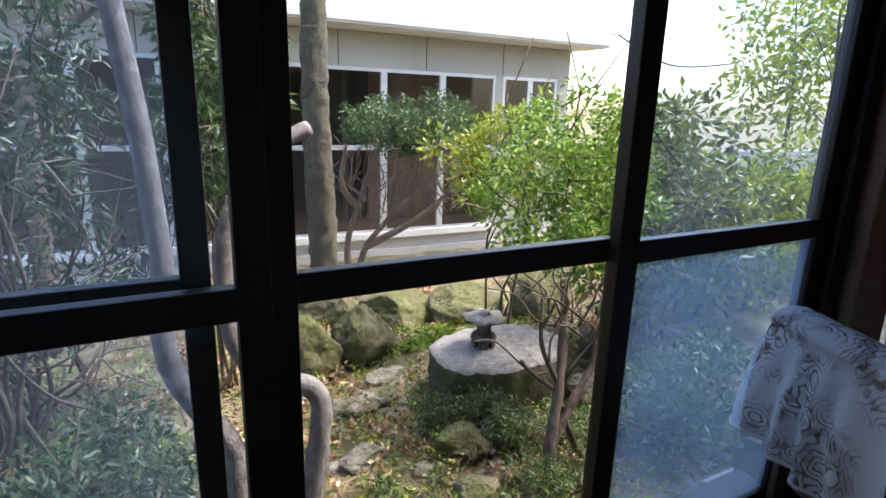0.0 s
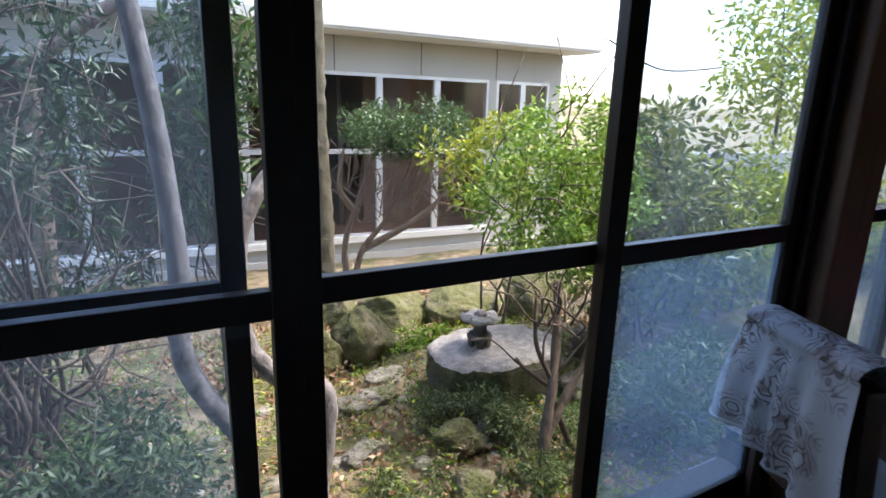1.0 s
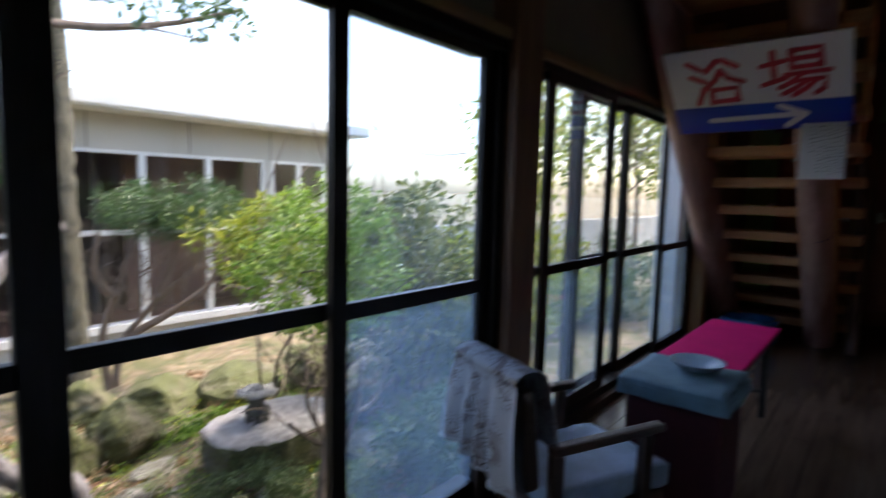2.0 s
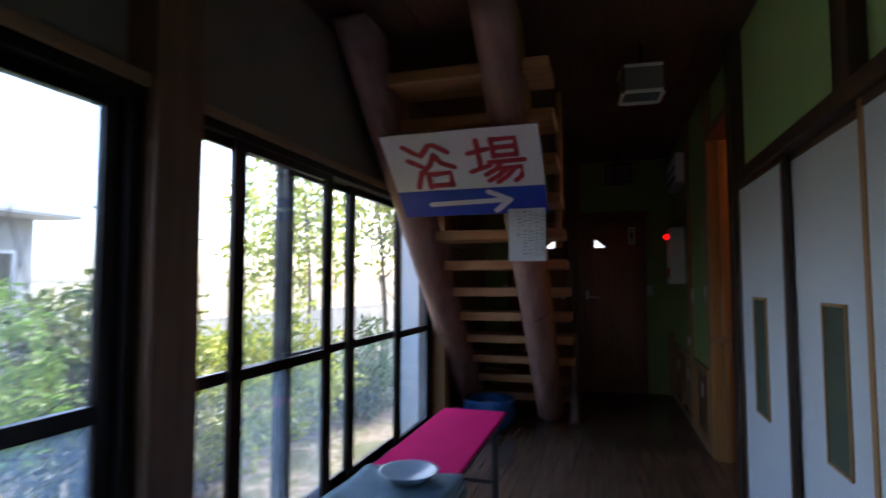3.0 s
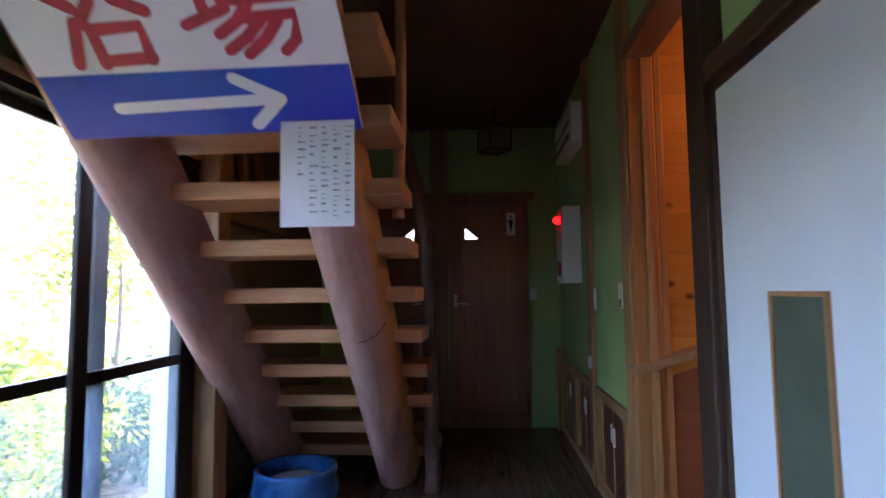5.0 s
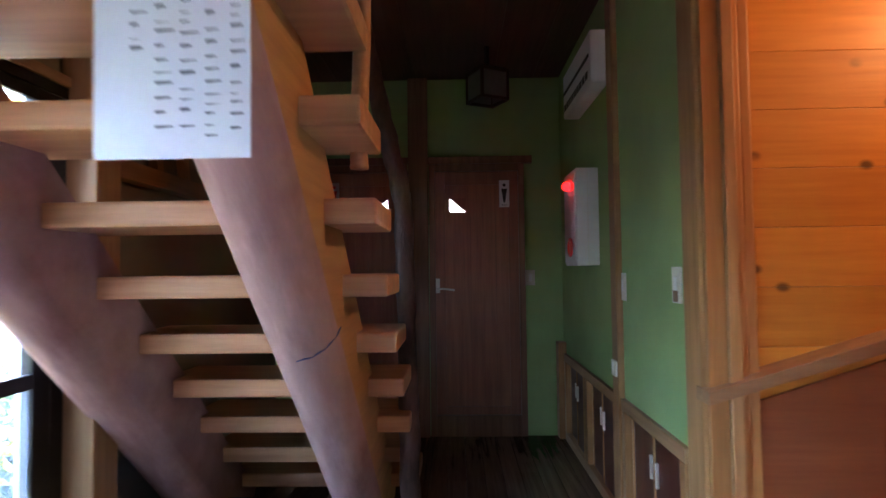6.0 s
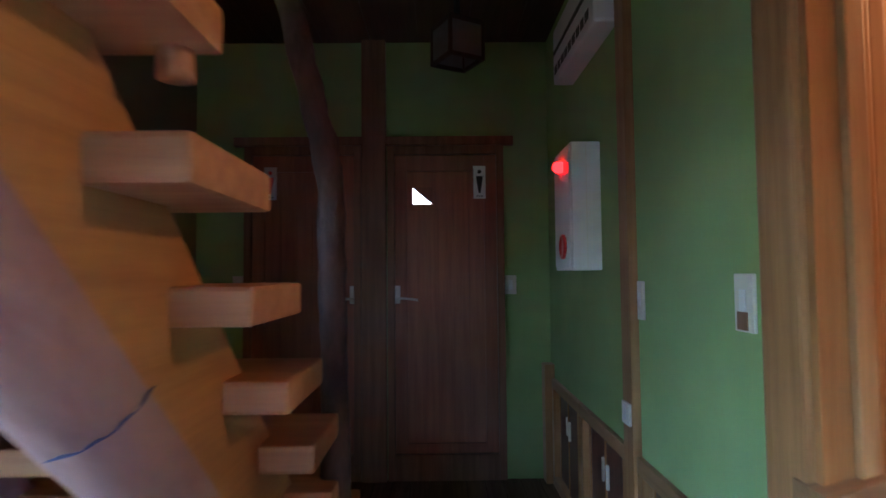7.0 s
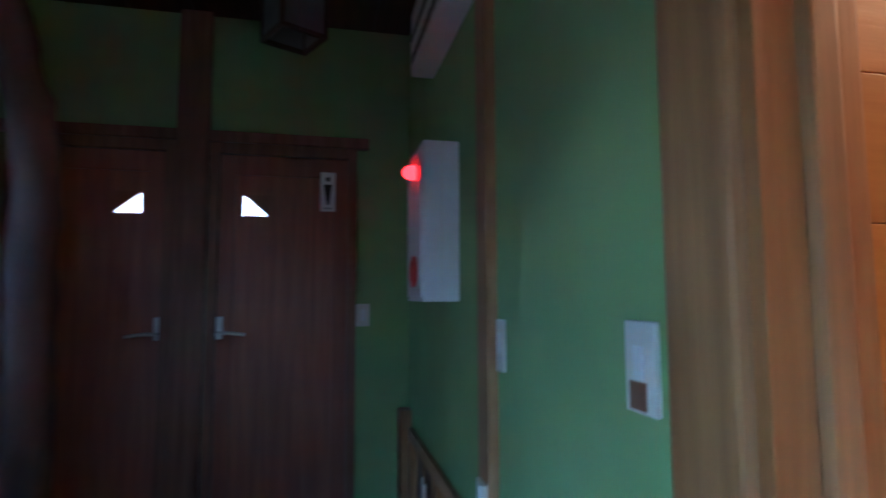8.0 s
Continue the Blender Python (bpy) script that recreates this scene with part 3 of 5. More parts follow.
# ---- sliding paper panels ----
def fusuma(x0, x1, y, edge, insert=None):
    t = thing("sliding_panel", "pale blue paper sliding panel in a wooden frame", "sliding door", "sliding panels", at=(x0, y, 0.0))
    w, h, e = x1 - x0, 1.808, 0.030
    part("paper", box(e, w - e, 0.004, 0.022, e, h - e), M_FUSUMA, t)
    part("stile", box(0, e, 0, 0.028, 0, h, 0.003), edge, t)
    part("stile", box(w - e, w, 0, 0.028, 0, h, 0.003), edge, t)
    part("rail", box(e, w - e, 0.001, 0.027, 0, e, 0.003), M_DARKWOOD_X, t)
    part("rail", box(e, w - e, 0.001, 0.027, h - e, h, 0.003), M_DARKWOOD_X, t)
    if insert:
        a, b, z0, z1 = insert[0] - x0, insert[1] - x0, 0.62, 1.195
        part("insert", box(a + 0.012, b - 0.012, 0.020, 0.025, z0 + 0.012, z1 - 0.012), M_INSERT, t, "dark green mesh insert")
        for p in ((a, a + 0.012, z0, z1), (b - 0.012, b, z0, z1), (a + 0.012, b - 0.012, z0, z0 + 0.012), (a + 0.012, b - 0.012, z1 - 0.012, z1)):
            part("bead", box(p[0], p[1], 0.019, 0.031, p[2], p[3], 0.002), M_TAN, t)
    return t


fusuma(2.85, 3.66, RIGHT - 0.01, M_DARKWOOD, (3.160, 3.385))
fusuma(2.07, 2.93, RIGHT - 0.045, M_TAN, (2.365, 2.575))
fusuma(1.25, 2.13, RIGHT - 0.01, M_TAN, (1.60, 1.80))
fusuma(0.40, 1.28, RIGHT - 0.045, M_DARKWOOD)
fusuma(-0.45, 0.43, RIGHT - 0.01, M_DARKWOOD)
fusuma(-1.35, -0.42, RIGHT - 0.045, M_DARKWOOD)
fusuma(BACK, -1.33, RIGHT - 0.01, M_DARKWOOD)


# ---- doors ----
def toilet_door(name, y0, y1, flip, label):
    """flip=1: hinged at the low-y side, its handle and triangle at the high-y side."""
    d = thing(name, label, "door", "toilet doors", kind="structure")
    x0, x1 = END + 0.005, END + 0.045
    fr = 0.045
    for a, b in ((y0, y0 + fr), (y1 - fr, y1)):
        part("door_jamb", box(END - 0.03, END + 0.10, a, b, 0.0, 2.04, 0.004), M_POST, d)
    part("door_head", box(END - 0.03, END + 0.10, y0 + fr, y1 - fr, 1.985, 2.04, 0.004), M_POST, d)
    part("door_kick", box(END - 0.03, END + 0.10, y0 + fr, y1 - fr, 0.0, 0.155, 0.004), M_POST, d)
    a, b, zb, zt = y0 + fr, y1 - fr, 0.155, 1.985
    st = 0.075
    part("stile", box(x0 - 0.006, x1, a, a + st, zb, zt, 0.003), M_DOOR, d)
    part("stile", box(x0 - 0.006, x1, b - st, b, zb, zt, 0.003), M_DOOR, d)
    part("rail", box(x0 - 0.006, x1, a + st, b - st, zt - 0.10, zt, 0.003), M_DOOR, d)
    part("rail", box(x0 - 0.006, x1, a + st, b - st, zb, zb + 0.06, 0.003), M_DOOR, d)
    # boarded leaf, cut round a triangular light
    t0, t1 = (b - st - 0.035 - 0.125, b - st - 0.035) if flip > 0 else (a + st + 0.035, a + st + 0.035 + 0.125)
    lz0, lz1 = 1.680, 1.785
    n = 5
    la, lb = a + st, b - st
    xs0, xs1 = x0 + 0.008, x1 - 0.006
    pb = bmesh.new()
    add_box(pb, xs0, xs1, la, lb, zb + 0.06, lz0)
    add_box(pb, xs0, xs1, la, lb, lz1, zt - 0.10)
    add_box(pb, xs0, xs1, la, t0, lz0, lz1)
    add_box(pb, xs0, xs1, t1, lb, lz0, lz1)
    part("leaf", pb, M_DOOR, d)
    tri = [(xs0, t0, lz0), (xs0, t0, lz1), (xs0, t1, lz1)] if flip > 0 else [(xs0, t1, lz0), (xs0, t1, lz1), (xs0, t0, lz1)]
    part("corner_infill", prism(tri, (xs1 - xs0, 0, 0)), M_DOOR, d)
    gl = part("light_pane", box(xs0 + 0.012, xs0 + 0.015, t0, t1, lz0, lz1), M_FROST, d, "small triangular glass light")
    gl.visible_shadow = False
    for k in range(1, n):
        yk = la + (lb - la) * k / n
        part("groove_bead", box(xs0 - 0.004, xs0, yk - 0.004, yk + 0.004, zb + 0.06, lz0 - 0.03), M_DOOR, d)
    hy = b - 0.012 if flip > 0 else a + 0.008
    s = -1 if flip > 0 else 1
    part("door_plate", box(x0 - 0.014, x0 - 0.006, hy - 0.020, hy + 0.020, 1.065, 1.175, 0.006), M_STEEL, d, "steel lock plate")
    part("door_handle", tube(bmesh.new(), smooth_path([(x0 - 0.01, hy, 1.095), (x0 - 0.055, hy, 1.095), (x0 - 0.06, hy + s * 0.05, 1.098), (x0 - 0.055, hy + s * 0.13, 1.088)], 4), [0.008] * 13, 8), M_STEEL, d, "curved steel lever", True)
    return d


toilet_door("door_1", -1.02, -0.30, 1, "red brown boarded toilet door with a triangular light")
toilet_door("door_2", -0.14, 0.58, -1, "red brown boarded toilet door with a triangular light")


def pictogram(y, red, label):
    t = thing("toilet_sign", label, "sign", "toilet signs")
    x = END - 0.006
    part("plate", box(x, END + 0.0, y - 0.038, y + 0.038, 1.71, 1.915, 0.002), M_WHITE, t)
    col = M_RED if red else M_BLACK
    part("mark", prism([(x - 0.002, y - 0.022, 1.85), (x - 0.002, y + 0.022, 1.85), (x - 0.002, y + 0.006, 1.745), (x - 0.002, y - 0.006, 1.745)], (0.002, 0, 0)), col, t)
    dot = lathe([(0.012, 0), (0.012, 0.002)], 14)
    bmesh.ops.transform(dot, matrix=pose(x - 0.002, y, 1.878, 0, 90, 0), verts=dot.verts)
    part("dot", dot, col, t)
    for k in range(3):
        part("caption_bar", box(x - 0.001, x, y - 0.018 + k * 0.014, y - 0.010 + k * 0.014, 1.722, 1.730), M_INK, t)


pictogram(-0.872, False, "white plate with a black wedge mark on the door")
pictogram(0.425, True, "white plate with a red wedge mark on the door")


def switch(x, y, z, face, tall, label, wide=0.07):
    """face 'x': on the end wall; 'y': on the side wall."""
    t = thing("wall_switch", label, "switch", "wall switches")
    if face == "x":
        part("plate", box(x - 0.010, x, y - wide / 2, y + wide / 2, z - tall / 2, z + tall / 2, 0.003), M_IVORY, t)
        part("rocker", box(x - 0.014, x - 0.010, y - 0.012, y + 0.012, z - 0.03, z + 0.03, 0.002), M_WHITE, t)
    else:
        part("plate", box(x - wide / 2, x + wide / 2, y, y + 0.010, z - tall / 2, z + tall / 2, 0.003), M_IVORY, t)
        part("rocker", box(x - 0.012, x + 0.012, y + 0.010, y + 0.014, z - 0.02, z + 0.03, 0.002), M_WHITE, t)
    return t


switch(END, -1.057, 1.175, "x", 0.115, "ivory wall switch beside the toilet door")
switch(END, 0.615, 1.185, "x", 0.115, "ivory wall switch beside the toilet door")
switch(5.46, RIGHT, 1.15, "y", 0.13, "ivory wall switch beside the narrow post", 0.05)
sw = switch(4.832, RIGHT, 1.175, "y", 0.13, "ivory wall switch with a brown label", 0.075)
part("brown_label", box(4.815, 4.855, RIGHT + 0.010, RIGHT + 0.0125, 1.115, 1.155), M_POST, sw, "brown sticker")
switch(5.545, RIGHT + 0.03, 0.755, "y", 0.075, "small ivory outlet box on the post", 0.075)

# fire alarm box
fa = thing("alarm_box", "white steel fire alarm box with a lit red lamp", "alarm box")
part("body", box(5.90, 6.22, RIGHT, RIGHT + 0.125, 1.255, 1.80, 0.006), M_WHITE, fa)
part("front_door", box(5.915, 6.205, RIGHT + 0.125, RIGHT + 0.131, 1.27, 1.785, 0.002), M_WHITE, fa)
bm = lathe([(0.026, 0), (0.027, 0.012), (0.022, 0.032), (0.010, 0.042), (0.001, 0.044)], 20)
bmesh.ops.transform(bm, matrix=pose(6.04, RIGHT + 0.131, 1.715, -90, 0, 0), verts=bm.verts)
part("lamp", bm, M_REDLAMP, fa, "glowing red dome lamp", True)
bm = lathe([(0.055, 0), (0.055, 0.010), (0.040, 0.014), (0.038, 0.008), (0.001, 0.008)], 24)
bmesh.ops.transform(bm, matrix=pose(6.03, RIGHT + 0.131, 1.36, -90, 0, 0), verts=bm.verts)
part("call_button", bm, M_RED, fa, "red round call button", True)
part("seam", box(5.8985, 5.90, RIGHT + 0.06, RIGHT + 0.063, 1.26, 1.79), M_STEEL, fa)

# wall air unit
ac = thing("air_unit", "white wall mounted air unit with dark louvres", "air conditioner")
part("body", box(5.62, 6.33, RIGHT, RIGHT + 0.10, 2.185, 2.46, 0.014), M_WHITE, ac)
for k in range(9):
    part("louvre", box(5.68 + k * 0.07, 5.73 + k * 0.07, RIGHT + 0.10, RIGHT + 0.102, 2.225, 2.265), M_BLACK, ac)
part("flap", box(5.65, 6.30, RIGHT + 0.10, RIGHT + 0.105, 2.325, 2.345, 0.002), M_BLACK, ac)

# two unlit box lamps under the ceiling
def box_lamp(at, turn, size, low, high, face, label):
    t = thing("hanging_lamp", label, "lamp", "hanging box lamps", at=at, turn=turn)
    h, f = size / 2, 0.018
    for sx in (-1, 1):
        for sy in (-1, 1):
            part("corner_bar", box(sx * h - f / 2, sx * h + f / 2, sy * h - f / 2, sy * h + f / 2, low, high, 0.003), M_DARKWOOD, t)
    for z in (low, high - f):
        for q in (-h, h):
            part("rim_bar", box(-h + f / 2, h - f / 2, q - f / 2, q + f / 2, z, z + f, 0.002), face, t)
            part("rim_bar", box(q - f / 2, q + f / 2, -h + f / 2, h - f / 2, z, z + f, 0.002), face, t)
    for q in (-h, h):
        part("paper_side", box(-h + f / 2, h - f / 2, q - 0.002, q + 0.002, low + f, high - f), M_LAMPPAPER, t)
        part("paper_side", box(q - 0.002, q + 0.002, -h + f / 2, h - f / 2, low + f, high - f), M_LAMPPAPER, t)
    part("top_board", box(-h, h, -h, h, high, high + 0.012), M_DARKWOOD, t)
    part("stem", box(-0.012, 0.012, -0.012, 0.012, high + 0.012, CEIL), M_BLACK, t)


M_LAMPPAPER = plain("smoky_lamp_paper", (0.20, 0.19, 0.19), 0.7, vary=0.1, relief=0.0)
box_lamp((6.40, -0.72, 0), 28, 0.19, 2.33, 2.53, M_DARKWOOD, "unlit grey paper box lamp hanging from the ceiling")
box_lamp((3.69, -0.79, 0), 4, 0.23, 2.37, 2.54, M_IVORY, "unlit square box lamp with a pale rim")


# ---- cupboards under the green wall ----
def cupboard(x0, x1):
    t = thing("low_cupboard", "low built-in cupboard with dark red sliding doors", "cupboard", "low cupboards")
    f = 0.05
    part("frame_top", box(x0, x1, RIGHT - 0.02, RIGHT + 0.02, 0.565, 0.62, 0.004), M_TAN_X, t)
    part("frame_bottom", box(x0, x1, RIGHT - 0.02, RIGHT + 0.02, 0.0, 0.06, 0.004), M_TAN_X, t)
    for a in (x0, x1 - f):
        part("frame_side", box(a, a + f, RIGHT - 0.02, RIGHT + 0.02, 0.06, 0.565, 0.004), M_TAN, t)
    mid = (x0 + x1) / 2
    for k, (a, b) in enumerate(((x0 + f, mid + 0.01), (mid - 0.01, x1 - f))):
        y = RIGHT - 0.018 - 0.012 * k
        d = part("door", box(a, b, y, y + 0.014, 0.06, 0.565, 0.002), M_PANEL, t)
        for q in (a + 0.012, b - 0.012):
            part("edge", box(q - 0.011, q + 0.011, y + 0.013, y + 0.018, 0.06, 0.565, 0.002), M_TAN, d)
        hx = a + 0.06 if k else b - 0.06
        part("pull", box(hx - 0.006, hx + 0.006, y + 0.016, y + 0.030, 0.36, 0.46, 0.004), M_STEEL, d, "steel pull handle")
    part("back", box(x0, x1, RIGHT - 0.11, RIGHT - 0.10, 0, 0.62), M_PANEL, t)
    return t


cupboard(4.77, 5.50)
cupboard(5.60, 6.26)
cupboard(6.26, 6.90)

# ---- stair: two log stringers, open treads ----
SLOPE = 0.96
ANG = math.atan(SLOPE)
FOOT = 5.66
stair = thing("stair", "open log stair of peeled timber with pine treads", "stair")


def stringer(yc, hw, girth, sawn, label):
    """A log with a rounded belly and flat sawn sides, laid along the slope."""
    top_z = CEIL
    length = (top_z + 0.0) / math.sin(ANG)
    d = Vector((-math.cos(ANG), 0, math.sin(ANG)))
    up = Vector((math.sin(ANG), 0, math.cos(ANG)))
    side = Vector((0, 1, 0))
    bm = bmesh.new()
    rings = []
    n = 36
    for i in range(n + 1):
        s = -0.18 + (length + 0.18) * i / n
        c = Vector((FOOT, yc, 0)) + d * s
        r = girth + 0.012 * noise.noise((s * 1.3, yc * 7, 0)) + 0.022 * (1 - s / length)
        ring = []
        for k in range(15):
            a = math.pi + math.pi * k / 14
            w = 1 + 0.03 * noise.noise((s * 3, a * 2, yc * 5))
            ring.append((side * math.cos(a) * min(r * w, hw) + up * math.sin(a) * r * w))
        top = 0.22
        ring.append(side * hw + up * top * 0.5)
        ring.append(side * hw + up * top)
        ring.append(-side * hw + up * top)
        ring.append(-side * hw + up * top * 0.5)
        rings.append([bm.verts.new(c + o) for o in ring])
    m = len(rings[0])
    for a, b in zip(rings, rings[1:]):
        for k in range(m):
            bm.faces.new((a[k], a[(k + 1) % m], b[(k + 1) % m], b[k]))
    bm.faces.new(rings[0][::-1])
    bm.faces.new(rings[-1])
    bmesh.ops.bisect_plane(bm, geom=bm.verts[:] + bm.edges[:] + bm.faces[:], plane_co=(0, 0, 0.0), plane_no=(0, 0, -1), clear_outer=True)
    bmesh.ops.holes_fill(bm, edges=bm.edges)
    ob = part("stringer", bm, M_LOG, stair, label)
    if sawn:
        ob.data.materials.append(M_SAWN)
    for f in ob.data.polygons:
        nrm = f.normal
        f.use_smooth = abs(nrm.y) < 0.93
        if sawn and abs(nrm.y) > 0.985 and (f.center - Vector((FOOT, yc, 0))).dot(up) > -0.03:
            f.material_index = 1
    return ob


YR, YL = -0.04, 0.727
stringer(YR, 0.112, 0.125, True, "peeled pinkish log stringer with a sawn side")
stringer(YL, 0.095, 0.105, False, "peeled pinkish log stringer")
RISE, RUN = 0.209, 0.236
for k in range(12):
    zt = 0.183 + RISE * k
    if zt > CEIL - 0.08:
        break
    xb = 4.562 - (zt - 1.228) * RUN / RISE
    part("tread", box(xb, xb + 0.34, -0.295, 0.70, zt - 0.072, zt, 0.010), M_TREAD, stair)
limb("baluster", [(4.405, -0.235, 1.53), (4.405, -0.235, 1.66), (4.41, -0.245, 1.95), (4.40, -0.25, 2.3), (4.40, -0.245, CEIL)], 0.027, 0.024, M_TREAD, stair, "rounded upright peg through the treads", 10, 0.1)

# a blue crayon line round the belly of the near log
mark = bmesh.new()
md, mu = Vector((-math.cos(ANG), 0, math.sin(ANG))), Vector((math.sin(ANG), 0, math.cos(ANG)))
mc = Vector((FOOT, YR, 0)) + md * (1.09 / math.sin(ANG))
ring = []
for k in range(15):
    a = math.pi * (1.06 + 0.42 * k / 14)
    ring.append(mc + Vector((0, 1, 0)) * math.cos(a) * 0.121 + mu * math.sin(a) * 0.150 + md * (0.003 * math.sin(k * 1.7)))
tube(mark, ring, [0.001 + 0.0022 * abs(math.sin(k * 0.9 + 0.4)) for k in range(15)], 6)
part("crayon_line", mark, M_CRAYON, stair, "blue crayon line on the log", True)

# crooked natural pole
pole = thing("crooked_pole", "dark crooked natural log pole, floor to ceiling", "pole")
limb("shaft", [(5.42, -0.285, 0.0), (5.41, -0.28, 0.5), (5.42, -0.272, 0.95), (5.41, -0.268, 1.30), (5.42, -0.25, 1.6), (5.41, -0.17, 1.95), (5.42, -0.095, 2.3), (5.40, -0.02, CEIL)], 0.047, 0.042, M_CROOKED, pole, segments=14, rough=0.35, steps=8)

# light braces and a ledger behind the treads
brace = thing("stair_brace", "light wooden bracing boards behind the stair", "brace")
part("ledger", box(4.84, 5.9, 0.815, 0.878, 1.62, 1.70, 0.006), M_TAN_X, brace)
for x in (5.0, 5.25, 5.5):
    part("strut", prism([(x, 0.82, 1.70), (x + 0.05, 0.82, 1.70), (x - 0.10, 0.82, 2.3), (x - 0.15, 0.82, 2.3)], (0, 0.04, 0)), M_TAN, brace)

# ---- bath sign and note ----
TL, TR, BR, BL = Vector((3.18, 0.690, 2.123)), Vector((3.18, -0.228, 2.130)), Vector((3.65, -0.240, 1.712)), Vector((3.65, 0.688, 1.707))
sign = thing("bath_sign", "white and blue painted board sign with red characters", "sign")


def on_sign(u, v, lift=0.0):
    p = (TL * (1 - u) + TR * u) * (1 - v) + (BL * (1 - u) + BR * u) * v
    n = (TR - TL).cross(BL - TL).normalized()
    return p + n * (lift if n.x < 0 else -lift)


def sign_quad(name, u0, u1, v0, v1, lo, hi, material):
    bm = bmesh.new()
    ring = [(u0, v0), (u1, v0), (u1, v1), (u0, v1)]
    a = [bm.verts.new(on_sign(u, v, lo)) for u, v in ring]
    b = [bm.verts.new(on_sign(u, v, hi)) for u, v in ring]
    bm.faces.new(a)
    bm.faces.new(b[::-1])
    for i in range(4):
        bm.faces.new((a[i], a[(i + 1) % 4], b[(i + 1) % 4], b[i]))
    return part(name, bm, material, sign)


sign_quad("board", 0, 1, 0, 1, 0.0, 0.012, M_SIGNWHITE)
sign_quad("blue_band", 0.0, 1.0, 0.665, 1.0, 0.012, 0.0135, M_SIGNBLUE)


def stroke(name, pts, width, material, lift=0.0145):
    """A flat brush stroke with round ends along points of the sign's face."""
    bm = bmesh.new()
    asp = (TR - TL).length / (BL - TL).length
    line = [Vector((u * asp, v)) for u, v in pts]
    left, right = [], []
    for i, p in enumerate(line):
        d = (line[min(i + 1, len(line) - 1)] - line[max(i - 1, 0)]).normalized()
        nrm = Vector((-d.y, d.x))
        left.append(p + nrm * width / 2)
        right.append(p - nrm * width / 2)
    d1 = (line[-1] - line[-2]).normalized()
    d0 = (line[0] - line[1]).normalized()
    cap = lambda c, d: [c + Vector((d.x * math.cos(a) - d.y * math.sin(a), d.x * math.sin(a) + d.y * math.cos(a))) * width / 2 for a in (0.9, 0.3, -0.3, -0.9)]
    ring = left + cap(line[-1], d1) + right[::-1] + cap(line[0], d0)
    vs = [bm.verts.new(on_sign(p.x / asp, p.y, lift)) for p in ring]
    bmesh.ops.triangulate(bm, faces=[bm.faces.new(vs)])
    return part(name, bm, material, sign)


YOKU = [[(0.135, 0.10), (0.205, 0.19)], [(0.145, 0.27), (0.225, 0.35)], [(0.165, 0.62), (0.215, 0.42)], [(0.305, 0.10), (0.235, 0.22)], [(0.335, 0.10), (0.415, 0.19)],
        [(0.320, 0.22), (0.285, 0.33), (0.225, 0.43)], [(0.320, 0.22), (0.360, 0.32), (0.440, 0.38)], [(0.255, 0.45), (0.250, 0.625)], [(0.255, 0.455), (0.405, 0.445), (0.400, 0.61)], [(0.250, 0.61), (0.405, 0.60)]]
JOU = [[(0.575, 0.25), (0.700, 0.21)], [(0.640, 0.10), (0.640, 0.44)], [(0.575, 0.48), (0.705, 0.41)],
       [(0.735, 0.10), (0.735, 0.31)], [(0.735, 0.105), (0.880, 0.10), (0.880, 0.30)], [(0.740, 0.20), (0.875, 0.195)], [(0.735, 0.30), (0.880, 0.295)],
       [(0.700, 0.375), (0.920, 0.365)], [(0.775, 0.39), (0.730, 0.47), (0.665, 0.53)], [(0.745, 0.46), (0.900, 0.45), (0.890, 0.57), (0.850, 0.625)], [(0.800, 0.47), (0.745, 0.55), (0.680, 0.61)], [(0.850, 0.47), (0.800, 0.56), (0.735, 0.635)]]
for s in YOKU:
    stroke("red_stroke", [(u, 0.135 + (v - 0.10) * 0.92) for u, v in s], 0.058, M_SIGNRED)
for s in JOU:
    stroke("red_stroke", [(u - 0.028, 0.12 + (v - 0.10) * 0.90) for u, v in s], 0.052, M_SIGNRED)
stroke("arrow_shaft", [(0.22, 0.84), (0.76, 0.82)], 0.06, M_SIGNWHITE)
stroke("arrow_barb", [(0.63, 0.71), (0.76, 0.82)], 0.06, M_SIGNWHITE, 0.0155)
stroke("arrow_barb", [(0.76, 0.82), (0.66, 0.95)], 0.06, M_SIGNWHITE, 0.0165)

note = thing("paper_note", "laminated white paper note with illegible handwriting", "note")
pa, pb_, h = Vector((3.612, 0.005, 1.724)), Vector((3.612, -0.222, 1.724)), Vector((0.004, 0.0, -0.324))
nn = (pb_ - pa).cross(h).normalized()
if nn.x > 0:
    nn = -nn
bm = prism([pa, pb_, pb_ + h, pa + h], -nn * 0.003)
part("sheet", bm, M_PAPER, note)
rng = np.random.default_rng(8)
for col in range(5):
    v = 0.06
    while v < (0.9 if col != 4 else 0.5):
        ln = 0.02 + 0.05 * rng.random()
        u = 0.88 - col * 0.16
        o = pa + (pb_ - pa) * u + h * v + nn * 0.001
        wv = (pb_ - pa) * (0.045 + 0.075 * rng.random())
        part("writing_bar", prism([o, o + wv, o + wv + h * (ln * 0.28 - 0.006), o + h * ln * 0.28], nn * 0.0006), M_INK, note)
        v += ln + 0.012

